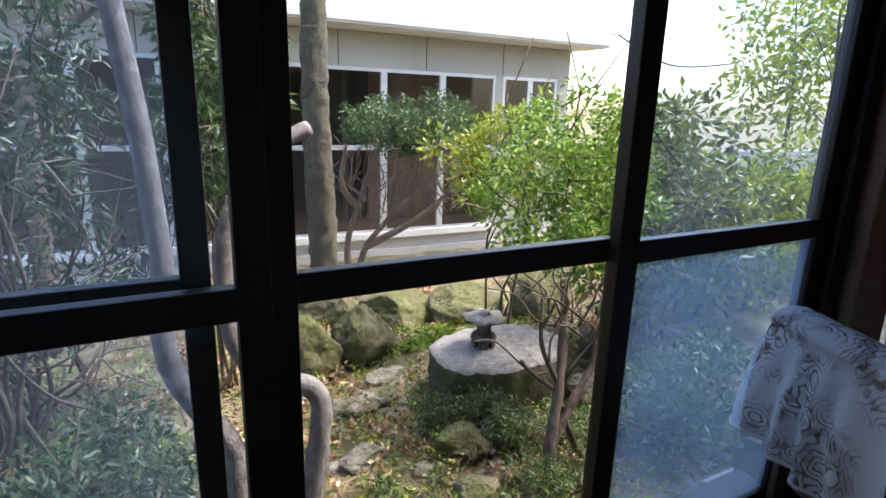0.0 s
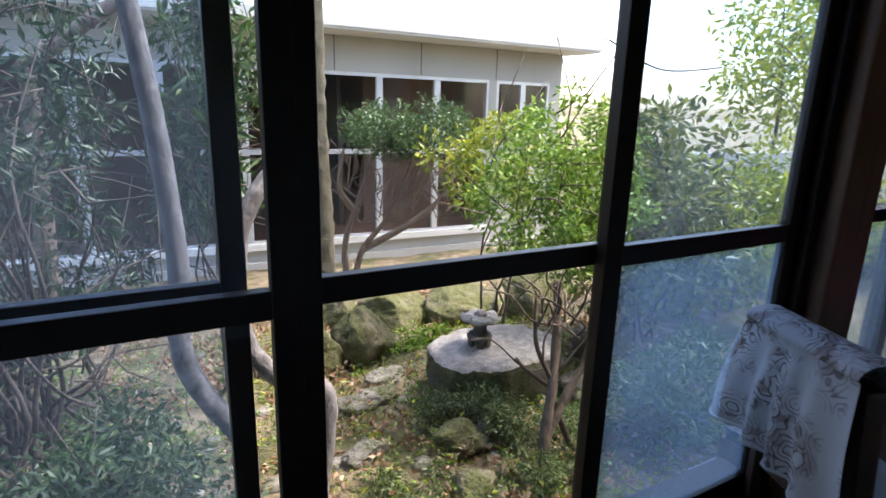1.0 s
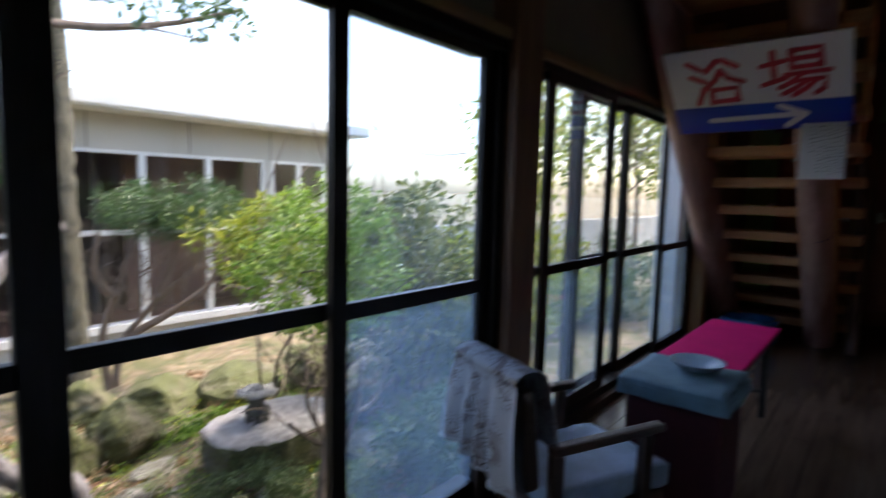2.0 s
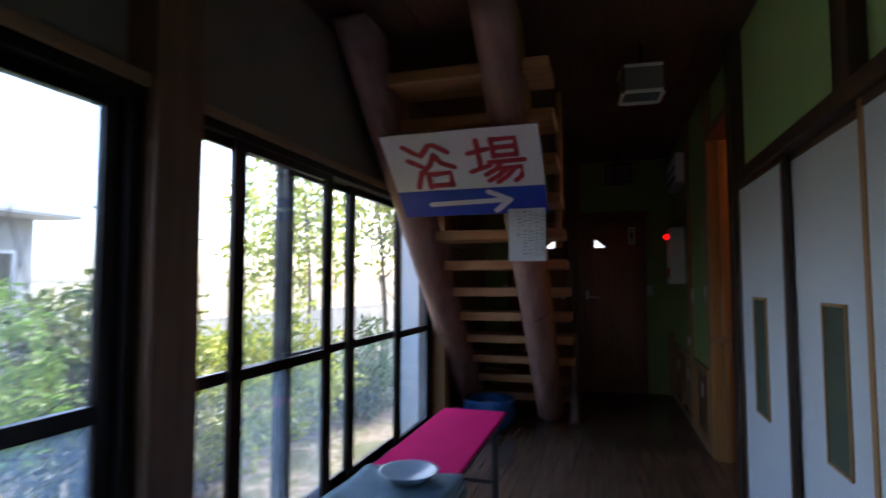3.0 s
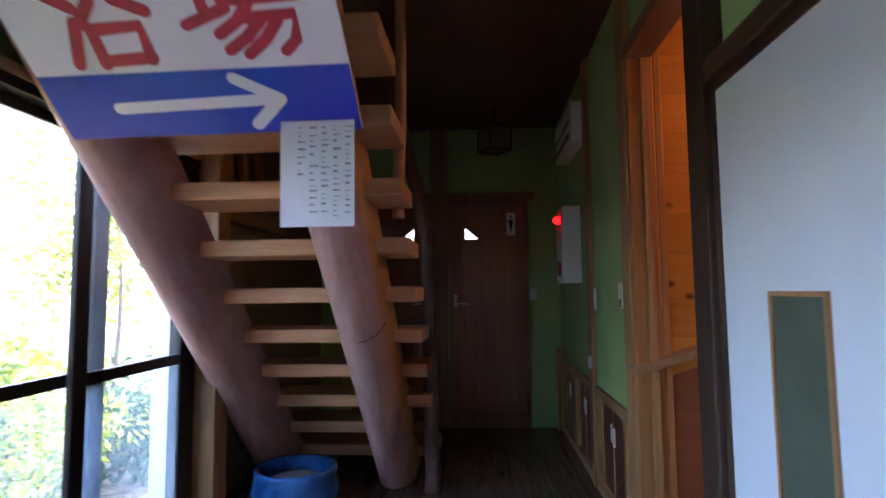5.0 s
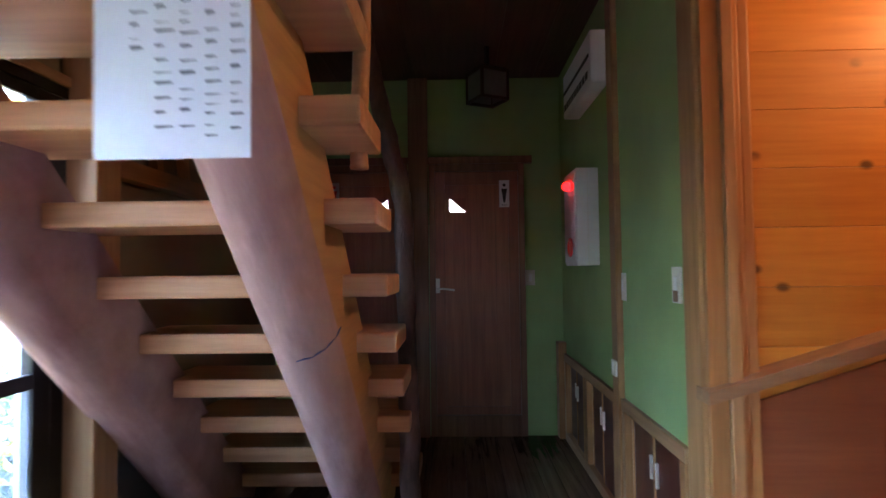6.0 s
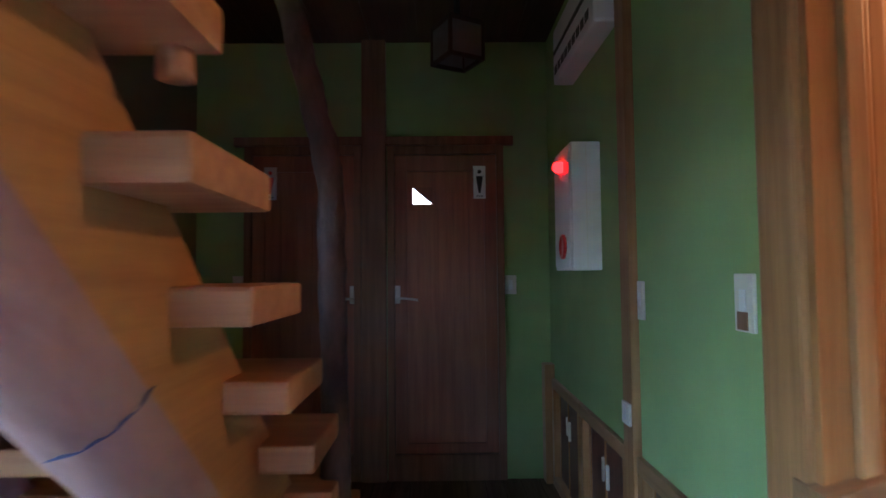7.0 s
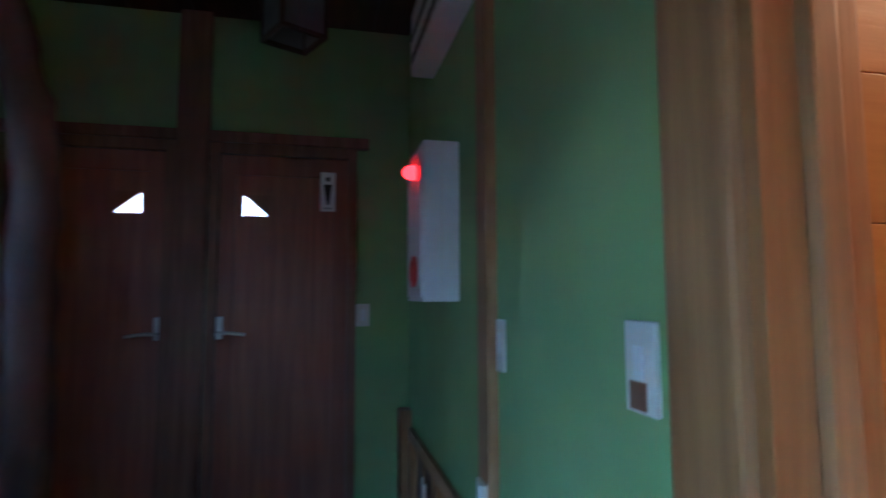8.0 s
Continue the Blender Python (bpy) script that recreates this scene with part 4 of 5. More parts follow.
# ---- loose furniture ----
table = thing("low_table", "low dark table with a bright pink cloth top", "table")
part("cloth", box(2.31, 3.42, -0.005, 0.365, 0.510, 0.530, 0.008), M_PINK, table, "bright pink cloth cover")
part("tabletop", box(2.32, 3.41, 0.005, 0.355, 0.480, 0.510, 0.004), M_DARKWOOD_X, table)
for x in (2.37, 3.34):
    for y in (0.03, 0.295):
        part("leg", box(x, x + 0.035, y, y + 0.035, 0.0, 0.480, 0.004), M_BLACK, table)
    part("stretcher", box(x + 0.01, x + 0.025, 0.065, 0.295, 0.14, 0.16), M_BLACK, table)

stool = thing("draped_stool", "square stool draped with dark maroon cloth", "stool")
part("drape", box(1.90, 2.27, -0.03, 0.33, 0.03, 0.475, 0.02), M_MAROON, stool)
for x in (1.92, 2.22):
    for y in (-0.01, 0.28):
        part("leg", box(x, x + 0.03, y, y + 0.03, 0, 0.05), M_BLACK, stool)


def cloth_slab(x0, x1, y0, y1, z0, z1, seed, amp=0.01, cuts=10):
    bm = box(x0, x1, y0, y1, z0, z1)
    bmesh.ops.subdivide_edges(bm, edges=bm.edges, cuts=cuts, use_grid_fill=True)
    for v in bm.verts:
        n = noise.noise_vector(v.co * 9 + Vector((seed, seed, 0)))
        v.co += Vector(n) * amp
    return bm


blanket = thing("folded_blanket", "teal blanket folded in layers on the stool", "blanket")
for k in range(3):
    part("fold", cloth_slab(1.875 - 0.004 * k, 2.29, -0.055 + 0.006 * k, 0.355, 0.480 + k * 0.024, 0.502 + k * 0.024, 3 + k * 5, 0.009), M_TEAL, blanket, smooth=True)
dish = thing("dish", "shallow pale blue ceramic dish on the blanket", "dish", at=(2.16, 0.13, 0.556))
part("bowl", lathe([(0.045, 0.0), (0.06, 0.004), (0.105, 0.035), (0.11, 0.04), (0.10, 0.038), (0.055, 0.012), (0.001, 0.010)], 32), M_DISH, dish, smooth=True)

hib = thing("brazier", "round blue glazed ceramic brazier on the floor", "brazier", at=(5.00, 0.42, 0.0))
part("pot", lathe([(0.13, 0.0), (0.16, 0.01), (0.225, 0.09), (0.235, 0.17), (0.215, 0.235), (0.225, 0.262), (0.215, 0.275), (0.185, 0.27), (0.18, 0.20), (0.001, 0.20)], 40, closed=False), M_BRAZIER, hib, smooth=True)
part("ash", lathe([(0.178, 0.19), (0.12, 0.215), (0.001, 0.225)], 30, closed=False), M_ASH, hib, "grey ash filling", True)

# ---- armchair with a patterned throw ----
def throw_material():
    m, nt, b = nodes_of("patterned_throw")
    tc = nt.nodes.new("ShaderNodeTexCoord")
    warp = link_noise(nt, 11.0, (1, 1, 1), 2)
    add = nt.nodes.new("ShaderNodeVectorMath")
    add.operation = "MULTIPLY_ADD"
    add.inputs[1].default_value = (0.07, 0.07, 0.07)
    nt.links.new(warp.outputs["Color"], add.inputs[0])
    nt.links.new(tc.outputs["Object"], add.inputs[2])
    vo = nt.nodes.new("ShaderNodeTexVoronoi")
    vo.inputs["Scale"].default_value = 17.0
    nt.links.new(add.outputs[0], vo.inputs["Vector"])
    rings = nt.nodes.new("ShaderNodeMath")
    rings.operation = "SINE"
    mul = nt.nodes.new("ShaderNodeMath")
    mul.operation = "MULTIPLY"
    mul.inputs[1].default_value = 30.0
    nt.links.new(vo.outputs["Distance"], mul.inputs[0])
    nt.links.new(mul.outputs[0], rings.inputs[0])
    line = ramp(nt, rings.outputs[0], [(0.55, (0.0,) * 3), (0.75, (1.0,) * 3)])
    spot = link_noise(nt, 8.0, (1, 1, 1), 2)
    where = ramp(nt, spot.outputs[0], [(0.44, (0.0,) * 3), (0.58, (0.85,) * 3)])
    both = blend(nt, 1.0, line, where, "MULTIPLY")
    petals = link_noise(nt, 24.0, (1, 1, 1), 1)
    fill = blend(nt, 1.0, ramp(nt, petals.outputs[0], [(0.50, (0.0,) * 3), (0.56, (0.8,) * 3)]), where, "MULTIPLY")
    c = blend(nt, fill, (0.43, 0.40, 0.395), (0.17, 0.11, 0.09))
    c = blend(nt, both, c, (0.075, 0.045, 0.038))
    nt.links.new(c, b.inputs["Base Color"])
    b.inputs["Roughness"].default_value = 0.9
    weave = link_noise(nt, 300.0)
    bump(nt, b, weave.outputs[0], 0.2, 0.002)
    return m


M_THROW = throw_material()
M_HEM = plain("hem_thread", (0.45, 0.42, 0.40), 0.9, vary=0.1, relief=0.2, fine=300)
chair = thing("armchair", "low wooden armchair with a pale blue seat cushion", "chair", at=(1.295, 0.50, 0.0), turn=-24)
W = 0.21
part("back_frame", box(-0.03, 0.02, -W + 0.01, W - 0.01, 0.36, 0.685, 0.012, pose(0, 0, 0, 0, -6, 0)), M_DARKWOOD, chair)
part("seat", box(0.03, 0.52, -W, W, 0.20, 0.245, 0.008), M_DARKWOOD_X, chair)
part("seat_cushion", cloth_slab(0.05, 0.55, -W + 0.01, W - 0.01, 0.25, 0.325, 11, 0.015), M_BLUECLOTH, chair, "pale blue rumpled cushion", True)
for y in (-W - 0.035, W - 0.005):
    part("armrest", box(0.0, 0.47, y, y + 0.045, 0.475, 0.505, 0.010), M_DARKWOOD_X, chair)
    part("front_leg", box(0.38, 0.42, y + 0.004, y + 0.04, 0.0, 0.475, 0.006), M_DARKWOOD, chair)
    part("back_leg", box(0.0, 0.04, y + 0.004, y + 0.04, 0.0, 0.475, 0.006), M_DARKWOOD, chair)

throw = thing("throw", "grey and brown patterned throw draped over the chair back", "throw", at=(1.295, 0.50, 0.012), turn=-24)
bm = bmesh.new()
prof = []
for k in range(13):
    prof.append((-0.118 - 0.012 * math.sin(k * 0.3), 0.36 + 0.027 * k))
for k in range(7):
    a = math.pi * k / 6
    prof.append((-0.058 - 0.063 * math.cos(a), 0.69 + 0.035 * math.sin(a)))
for k in range(9):
    prof.append((0.005 + 0.004 * k, 0.68 - 0.028 * k))
cols = 34
grid = []
for i, (px, pz) in enumerate(prof):
    row_v = []
    for j in range(cols + 1):
        y = -W - 0.01 + (2 * W + 0.02) * j / cols
        hang = max(0.0, (0.69 - pz)) / 0.33
        fold = 0.020 * hang * math.sin(y * 62 + 1.3 * math.sin(y * 17)) if i < 13 else 0.012 * hang * math.sin(y * 40)
        zz = pz + (0.022 * hang * math.sin(y * 9 + 0.6) if i < 13 else 0)
        row_v.append(bm.verts.new((px + fold - (0.02 * hang if i < 13 else 0), y * (0.86 + 0.30 * hang), zz)))
    grid.append(row_v)
for a, b in zip(grid, grid[1:]):
    for j in range(cols):
        bm.faces.new((a[j], a[j + 1], b[j + 1], b[j]))
for f in bm.faces:
    f.smooth = True
hem_line = [v.co.copy() for v in grid[0]]
part("cloth", bm, M_THROW, throw, smooth=True)
part("hem", tube(bmesh.new(), hem_line, [0.005] * len(hem_line), 6), M_HEM, throw, "pale stitched hem", True)


# ---- garden ground ----
indoors = set(bpy.data.objects)

def ground_z(x, y):
    base = -0.55 - 0.27 * min(max((y - 3.2) / 3.0, 0), 1)
    near = max(0.0, 1 - abs(y - 3) / 9) * max(0.0, 1 - abs(x - 1.5) / 12)
    return base + near * (0.10 * noise.noise((x * 1.1, y * 1.1, 2)) + 0.045 * noise.noise((x * 3.7, y * 3.7, 5)) + 0.018 * noise.noise((x * 11, y * 11, 1)))


def spread(a, b, fine0, fine1, step):
    s = []
    v = fine0
    while v <= fine1:
        s.append(v)
        v += step
    g, v = step * 1.5, fine1
    while v < b:
        v += g
        g *= 1.5
        s.append(v)
    g, v = step * 1.5, fine0
    while v > a:
        v -= g
        g *= 1.5
        s.insert(0, v)
    return s


gx, gy = spread(-900, 900, -3.0, 5.5, 0.055), spread(-900, 900, 0.9, 5.0, 0.055)
gv = [(x, y, ground_z(x, y)) for y in gy for x in gx]
gw = len(gx)
gf = [(j * gw + i, j * gw + i + 1, (j + 1) * gw + i + 1, (j + 1) * gw + i) for j in range(len(gy) - 1) for i in range(gw - 1)]
gme = bpy.data.meshes.new("ground")
gme.from_pydata(gv, [], gf)
gme.materials.append(M_SOIL)
for p in gme.polygons:
    p.use_smooth = True
tagged(new("ground", gme), "mossy garden soil with stones and litter", "ground", kind="structure")
structure("foundation", add_box(box(BACK, 1.6, 0.80, 0.92, -0.9, -0.10), 1.6, END + 0.1, 0.92, 1.04, -0.9, -0.10), M_CONCRETE, "rendered foundation under the windows", "wall")


# ---- stones and lantern ----
def placed_rock(x, y, rx, ry, rz, mat_, seed, label, sink=0.35, flat=0.0, name="boulder"):
    z = ground_z(x, y) + rz * (1 - sink)
    ob = rock(name, (x, y, z), (rx, ry, rz), mat_, seed, None, "", flat)
    return tagged(ob, label, "rock", "garden stones")


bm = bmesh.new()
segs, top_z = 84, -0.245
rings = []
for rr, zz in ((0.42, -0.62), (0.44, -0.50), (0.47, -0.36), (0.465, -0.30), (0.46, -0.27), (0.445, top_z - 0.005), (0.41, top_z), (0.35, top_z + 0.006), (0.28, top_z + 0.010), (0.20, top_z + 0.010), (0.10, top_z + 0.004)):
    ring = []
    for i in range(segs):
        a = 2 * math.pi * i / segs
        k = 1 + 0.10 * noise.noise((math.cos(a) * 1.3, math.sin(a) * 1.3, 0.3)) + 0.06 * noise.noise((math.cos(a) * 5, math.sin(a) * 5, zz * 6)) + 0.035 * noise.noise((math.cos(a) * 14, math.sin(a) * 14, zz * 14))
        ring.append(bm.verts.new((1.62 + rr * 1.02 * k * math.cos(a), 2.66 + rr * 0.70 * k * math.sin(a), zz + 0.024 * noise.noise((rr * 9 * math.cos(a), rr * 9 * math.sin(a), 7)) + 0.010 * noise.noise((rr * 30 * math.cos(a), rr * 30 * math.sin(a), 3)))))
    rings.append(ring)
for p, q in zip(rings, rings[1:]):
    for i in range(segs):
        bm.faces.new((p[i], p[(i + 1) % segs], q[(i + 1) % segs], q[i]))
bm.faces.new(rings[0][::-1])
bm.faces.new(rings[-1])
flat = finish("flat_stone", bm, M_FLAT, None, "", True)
# the mossy side is darkened as shade, the top left pale as lit
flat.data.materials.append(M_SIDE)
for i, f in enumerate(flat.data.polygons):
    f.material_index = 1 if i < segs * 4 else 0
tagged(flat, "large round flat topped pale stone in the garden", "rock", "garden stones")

lan = thing("stone_lantern", "small dark stone lantern with a pale wide cap", "lantern", at=(1.47, 2.66, -0.238), turn=18)
for a in range(4):
    ang = math.pi / 4 + a * math.pi / 2
    part("foot", box(-0.017, 0.017, -0.017, 0.017, 0.0, 0.075, 0.005, pose(0.052 * math.cos(ang), 0.052 * math.sin(ang), 0)), M_LANTERN, lan)
part("base_ring", lathe([(0.080, 0.062), (0.082, 0.075), (0.070, 0.095), (0.050, 0.102)], 24), M_LANTERN, lan, smooth=True)
part("fire_box", lathe([(0.045, 0.100), (0.045, 0.155), (0.052, 0.16)], 6), M_LANTERN, lan)
part("collar", lathe([(0.066, 0.158), (0.070, 0.166), (0.060, 0.180)], 6), M_LANTERN, lan)
capb = bmesh.new()
crings = []
for rr, zz, lift in ((0.03, 0.176, 0), (0.085, 0.180, 0.004), (0.130, 0.186, 0.016), (0.132, 0.197, 0.018), (0.075, 0.206, 0.003), (0.035, 0.222, 0.0)):
    ring = []
    for i in range(36):
        a = 2 * math.pi * i / 36
        c6 = 0.5 + 0.5 * math.cos(6 * a)
        ring.append(capb.verts.new((rr * (0.92 + 0.08 * c6) * math.cos(a), rr * (0.92 + 0.08 * c6) * math.sin(a), zz + lift * c6)))
    crings.append(ring)
for p, q in zip(crings, crings[1:]):
    for i in range(36):
        capb.faces.new((p[i], p[(i + 1) % 36], q[(i + 1) % 36], q[i]))
capb.faces.new(crings[0][::-1])
capb.faces.new(crings[-1])
part("cap", capb, M_LANTERNCAP, lan, "stone cap paled as if lit from above", True)
part("knob", lathe([(0.040, 0.218), (0.042, 0.228), (0.030, 0.236), (0.024, 0.246), (0.010, 0.252)], 20), M_LANTERNCAP, lan, smooth=True)

placed_rock(1.00, 3.50, 0.23, 0.20, 0.24, M_MOSSY, 1, "mossy brown boulder in the garden", 0.45)
placed_rock(0.58, 3.50, 0.23, 0.20, 0.24, M_MOSSY, 2, "mossy brown boulder in the garden", 0.45)
placed_rock(1.50, 4.15, 0.36, 0.25, 0.22, M_MOSSY, 3, "mossy boulder behind the lantern", 0.5)
placed_rock(2.10, 4.05, 0.34, 0.26, 0.25, M_MOSSY, 4, "mossy boulder behind the lantern", 0.5)
placed_rock(2.70, 3.75, 0.34, 0.26, 0.28, M_MOSSY, 5, "large mossy boulder behind the lantern", 0.5)
placed_rock(0.95, 4.35, 0.30, 0.25, 0.25, M_MOSSY, 6, "mossy boulder in the garden", 0.5)
placed_rock(2.05, 2.35, 0.14, 0.11, 0.09, M_STONE, 7, "small grey stone beside the flat stone", 0.4, name="stone")
placed_rock(0.85, 2.85, 0.13, 0.11, 0.07, M_STONE, 8, "small grey stone in the garden", 0.4, name="stone")
placed_rock(0.98, 3.05, 0.12, 0.10, 0.07, M_STONE, 9, "small grey stone in the garden", 0.4, name="stone")
placed_rock(0.62, 2.75, 0.11, 0.10, 0.07, M_STONE, 10, "small mossy stone in the garden", 0.4, name="stone")
placed_rock(1.05, 2.10, 0.15, 0.12, 0.09, M_MOSSY, 11, "small mossy stone in the garden", 0.5, name="stone")
placed_rock(0.90, 1.75, 0.13, 0.12, 0.08, M_MOSSY, 12, "small mossy stone in the garden", 0.5, name="stone")
placed_rock(0.55, 2.25, 0.12, 0.10, 0.08, M_STONE, 13, "small grey stone in the garden", 0.5, name="stone")
placed_rock(1.25, 2.22, 0.06, 0.05, 0.06, M_FLAT, 14, "small pale stone in the garden", 0.3, name="stone")
placed_rock(2.45, 2.25, 0.16, 0.13, 0.08, M_STONE, 15, "small grey stone in the garden", 0.5, name="stone")
sp = thing("stone_stump", "short grey stone post in the garden", "stone post", at=(2.42, 2.78, ground_z(2.42, 2.78) - 0.03))
part("shaft", lathe([(0.055, 0), (0.056, 0.20), (0.050, 0.255), (0.03, 0.262)], 20, 0.1), M_STONE, sp, smooth=True)
part("foot", lathe([(0.085, 0), (0.085, 0.05), (0.06, 0.055)], 20, 0.1), M_STONE, sp, smooth=True)

# ---- plants ----
rng = np.random.default_rng(21)


def bush(name, label, spots, count, size, mat_, stems=6, slim=0.42, group="shrubs", twig=M_STEM, droop=0.3, spread_r=0.15, thick=0.012, bend=0.07, twigs=0):
    """A shrub: bare stems from one foot up into clumps of leaves."""
    cx = sum(s[0] for s in spots) / len(spots)
    cy = sum(s[1] for s in spots) / len(spots)
    t = thing(name, label, "shrub", group)
    for k in range(stems):
        s = spots[int(rng.integers(len(spots)))]
        a = (cx + rng.normal() * spread_r * 0.5, cy + rng.normal() * spread_r * 0.5)
        z0 = ground_z(*a) - 0.05
        end = (s[0] + rng.normal() * s[3] * 0.4, s[1] + rng.normal() * s[3] * 0.4, s[2] + s[3] * 0.3)
        line = [(a[0], a[1], z0)]
        for f in (0.28, 0.5, 0.75):
            line.append((a[0] + (end[0] - a[0]) * f + rng.normal() * bend, a[1] + (end[1] - a[1]) * f + rng.normal() * bend, z0 + (end[2] - z0) * f))
        limb("stem", line + [end], thick, 0.003, twig, t, segments=6, steps=3, knobs=0.25)
    if twigs:
        bm = bmesh.new()
        for k in range(twigs):
            s = spots[int(rng.integers(len(spots)))]
            o = Vector((s[0] + rng.normal() * s[3], s[1] + rng.normal() * s[3], s[2] - 0.25 * rng.random()))
            d = Vector(rng.normal(size=3)) * 0.09 + Vector((0, 0, 0.07))
            e = Vector(rng.normal(size=3)) * 0.05
            tube(bm, [o, o + d + e, o + d * 2.0, o + d * 3.0 - e], [0.0055, 0.0045, 0.0035, 0.002], 5)
        part("twigs", bm, twig, t, smooth=True)
    leaves("foliage", spots, count, size, mat_, t, rng, slim=slim, droop=droop)
    return t


def clumps(c, r, n, cr):
    out = []
    for _ in range(n):
        d = rng.normal(size=3)
        d /= np.linalg.norm(d)
        k = rng.random() ** 0.4
        out.append((c[0] + d[0] * r[0] * k, c[1] + d[1] * r[1] * k, c[2] + d[2] * r[2] * k, cr * (0.6 + 0.8 * rng.random())))
    return out


bush("bright_shrub", "bright green leafy shrub by the window", clumps((1.76, 2.35, 0.82), (0.56, 0.42, 0.52), 150, 0.065) + clumps((1.66, 2.08, 0.56), (0.40, 0.18, 0.20), 44, 0.06), 7600, 0.042, M_LEAF, 0, 0.38, twigs=40, spread_r=0.3)
bush("yellow_shrub", "yellow green shrub behind the bright one", clumps((1.95, 3.3, 0.85), (0.6, 0.3, 0.35), 40, 0.10), 2800, 0.05, M_LEAFLIT, 4)
# its crooked bare stems
cs = thing("crooked_shrub", "bare crooked branching shrub stems", "shrub", "shrubs")
limb("stem", [(1.34, 1.72, -0.6), (1.30, 1.74, -0.35), (1.37, 1.80, -0.10), (1.44, 1.88, 0.12), (1.50, 1.98, 0.40)], 0.034, 0.018, M_STEM, cs, knobs=0.3)
limb("stem", [(1.30, 1.74, -0.33), (1.46, 1.78, -0.12), (1.58, 1.80, 0.06), (1.66, 1.86, 0.30)], 0.024, 0.012, M_STEM, cs, knobs=0.3)
limb("stem", [(1.62, 1.76, -0.6), (1.50, 1.80, -0.40), (1.40, 1.82, -0.16)], 0.022, 0.014, M_STEM, cs, knobs=0.3)
limb("stem", [(1.38, 1.82, -0.05), (1.30, 1.86, 0.14), (1.33, 1.92, 0.36)], 0.014, 0.008, M_STEM, cs, knobs=0.3)
limb("stem", [(1.36, 1.82, -0.08), (1.24, 1.86, 0.02), (1.20, 1.88, 0.07)], 0.012, 0.009, M_STEM, cs, knobs=0.3)
limb("stem", [(1.56, 1.80, 0.03), (1.74, 1.82, 0.08), (1.86, 1.86, 0.24)], 0.014, 0.008, M_STEM, cs, knobs=0.3)
for k in range(16):
    o = Vector((1.30 + 0.35 * rng.random(), 1.80 + 0.08 * rng.random(), -0.05 + 0.35 * rng.random()))
    d = Vector((rng.normal() * 0.09, rng.normal() * 0.04, 0.06 + 0.06 * rng.random()))
    e = Vector(rng.normal(size=3)) * 0.025
    limb("twig", [o, o + d + e, o + d * 2 - e, o + d * 3], 0.007, 0.002, M_STEM, cs, segments=6, steps=3)
bush("low_shrub", "low dark green shrub on the garden floor", clumps((1.45, 1.75, -0.44), (0.34, 0.26, 0.12), 22, 0.08), 2600, 0.030, M_LEAFSOFT, 3, 0.3)
bush("low_shrub", "low fern-like shrub in front of the flat stone", clumps((1.12, 2.30, -0.42), (0.26, 0.18, 0.14), 20, 0.07), 2200, 0.032, M_LEAFSOFT, 3, 0.3)
bush("low_shrub", "fern-like dark plant against the flat stone", clumps((1.30, 2.06, -0.40), (0.20, 0.10, 0.13), 14, 0.06), 1600, 0.034, M_LEAFSOFT, 3, 0.26)
bush("low_shrub", "fern-like dark plant against the flat stone", clumps((1.72, 2.02, -0.45), (0.20, 0.10, 0.10), 12, 0.06), 1000, 0.034, M_LEAFDARK, 3, 0.3)
bush("low_shrub", "low green plants beside the boulders", clumps((1.42, 3.45, -0.52), (0.26, 0.14, 0.08), 10, 0.06), 900, 0.05, M_LEAF, 2, 0.45)
bush("low_shrub", "low green plants at the garden floor", clumps((0.72, 1.80, -0.50), (0.40, 0.35, 0.05), 26, 0.05), 1600, 0.030, M_LEAFSOFT, 2, 0.4)

pt = thing("pruned_tree", "small pruned tree with a flat leafy crown", "tree", "garden trees")
for pts in ([(1.52, 5.45, -0.9), (1.60, 5.40, -0.3), (1.85, 5.20, 0.15), (2.05, 5.05, 0.75)], [(1.50, 5.45, -0.9), (1.42, 5.40, -0.25), (1.50, 5.25, 0.25), (1.65, 5.05, 0.85)],
            [(1.62, 5.40, -0.25), (2.05, 5.20, 0.02), (2.40, 5.05, 0.35), (2.55, 5.0, 0.80)], [(1.85, 5.20, 0.15), (2.20, 5.10, 0.45), (2.30, 5.05, 0.85)], [(1.50, 5.25, 0.2), (1.30, 5.15, 0.45), (1.32, 5.05, 0.85)]):
    limb("limb", pts, 0.045, 0.012, M_TWIG, pt, segments=8)
for k in range(64):
    a = (1.3 + 1.3 * rng.random(), 5.1 + 0.15 * rng.normal(), 0.1 + 0.4 * rng.random())
    limb("twig", [a, (a[0] + rng.normal() * 0.15, a[1], a[2] + 0.25), (a[0] + rng.normal() * 0.25, a[1] + rng.normal() * 0.1, a[2] + 0.5)], 0.007, 0.003, M_TWIG, pt, segments=5, steps=4)
leaves("crown", clumps((1.95, 5.0, 1.05), (0.72, 0.5, 0.24), 46, 0.14), 6500, 0.045, M_LEAFDARK, pt, rng)

rt = thing("rough_tree", "straight tree trunk with rough lichened bark", "tree", "garden trees")
limb("trunk", [(1.30, 5.9, -0.95), (1.28, 5.9, 0.0), (1.24, 5.88, 1.2), (1.24, 5.9, 2.4), (1.15, 5.9, 4.0)], 0.165, 0.12, M_BARKROUGH, rt, rough=0.16, segments=28, steps=30, knobs=0.03)
leaves("crown", clumps((1.1, 5.8, 4.3), (1.5, 1.3, 0.6), 40, 0.3), 3000, 0.09, M_LEAFDARK, rt, rng)

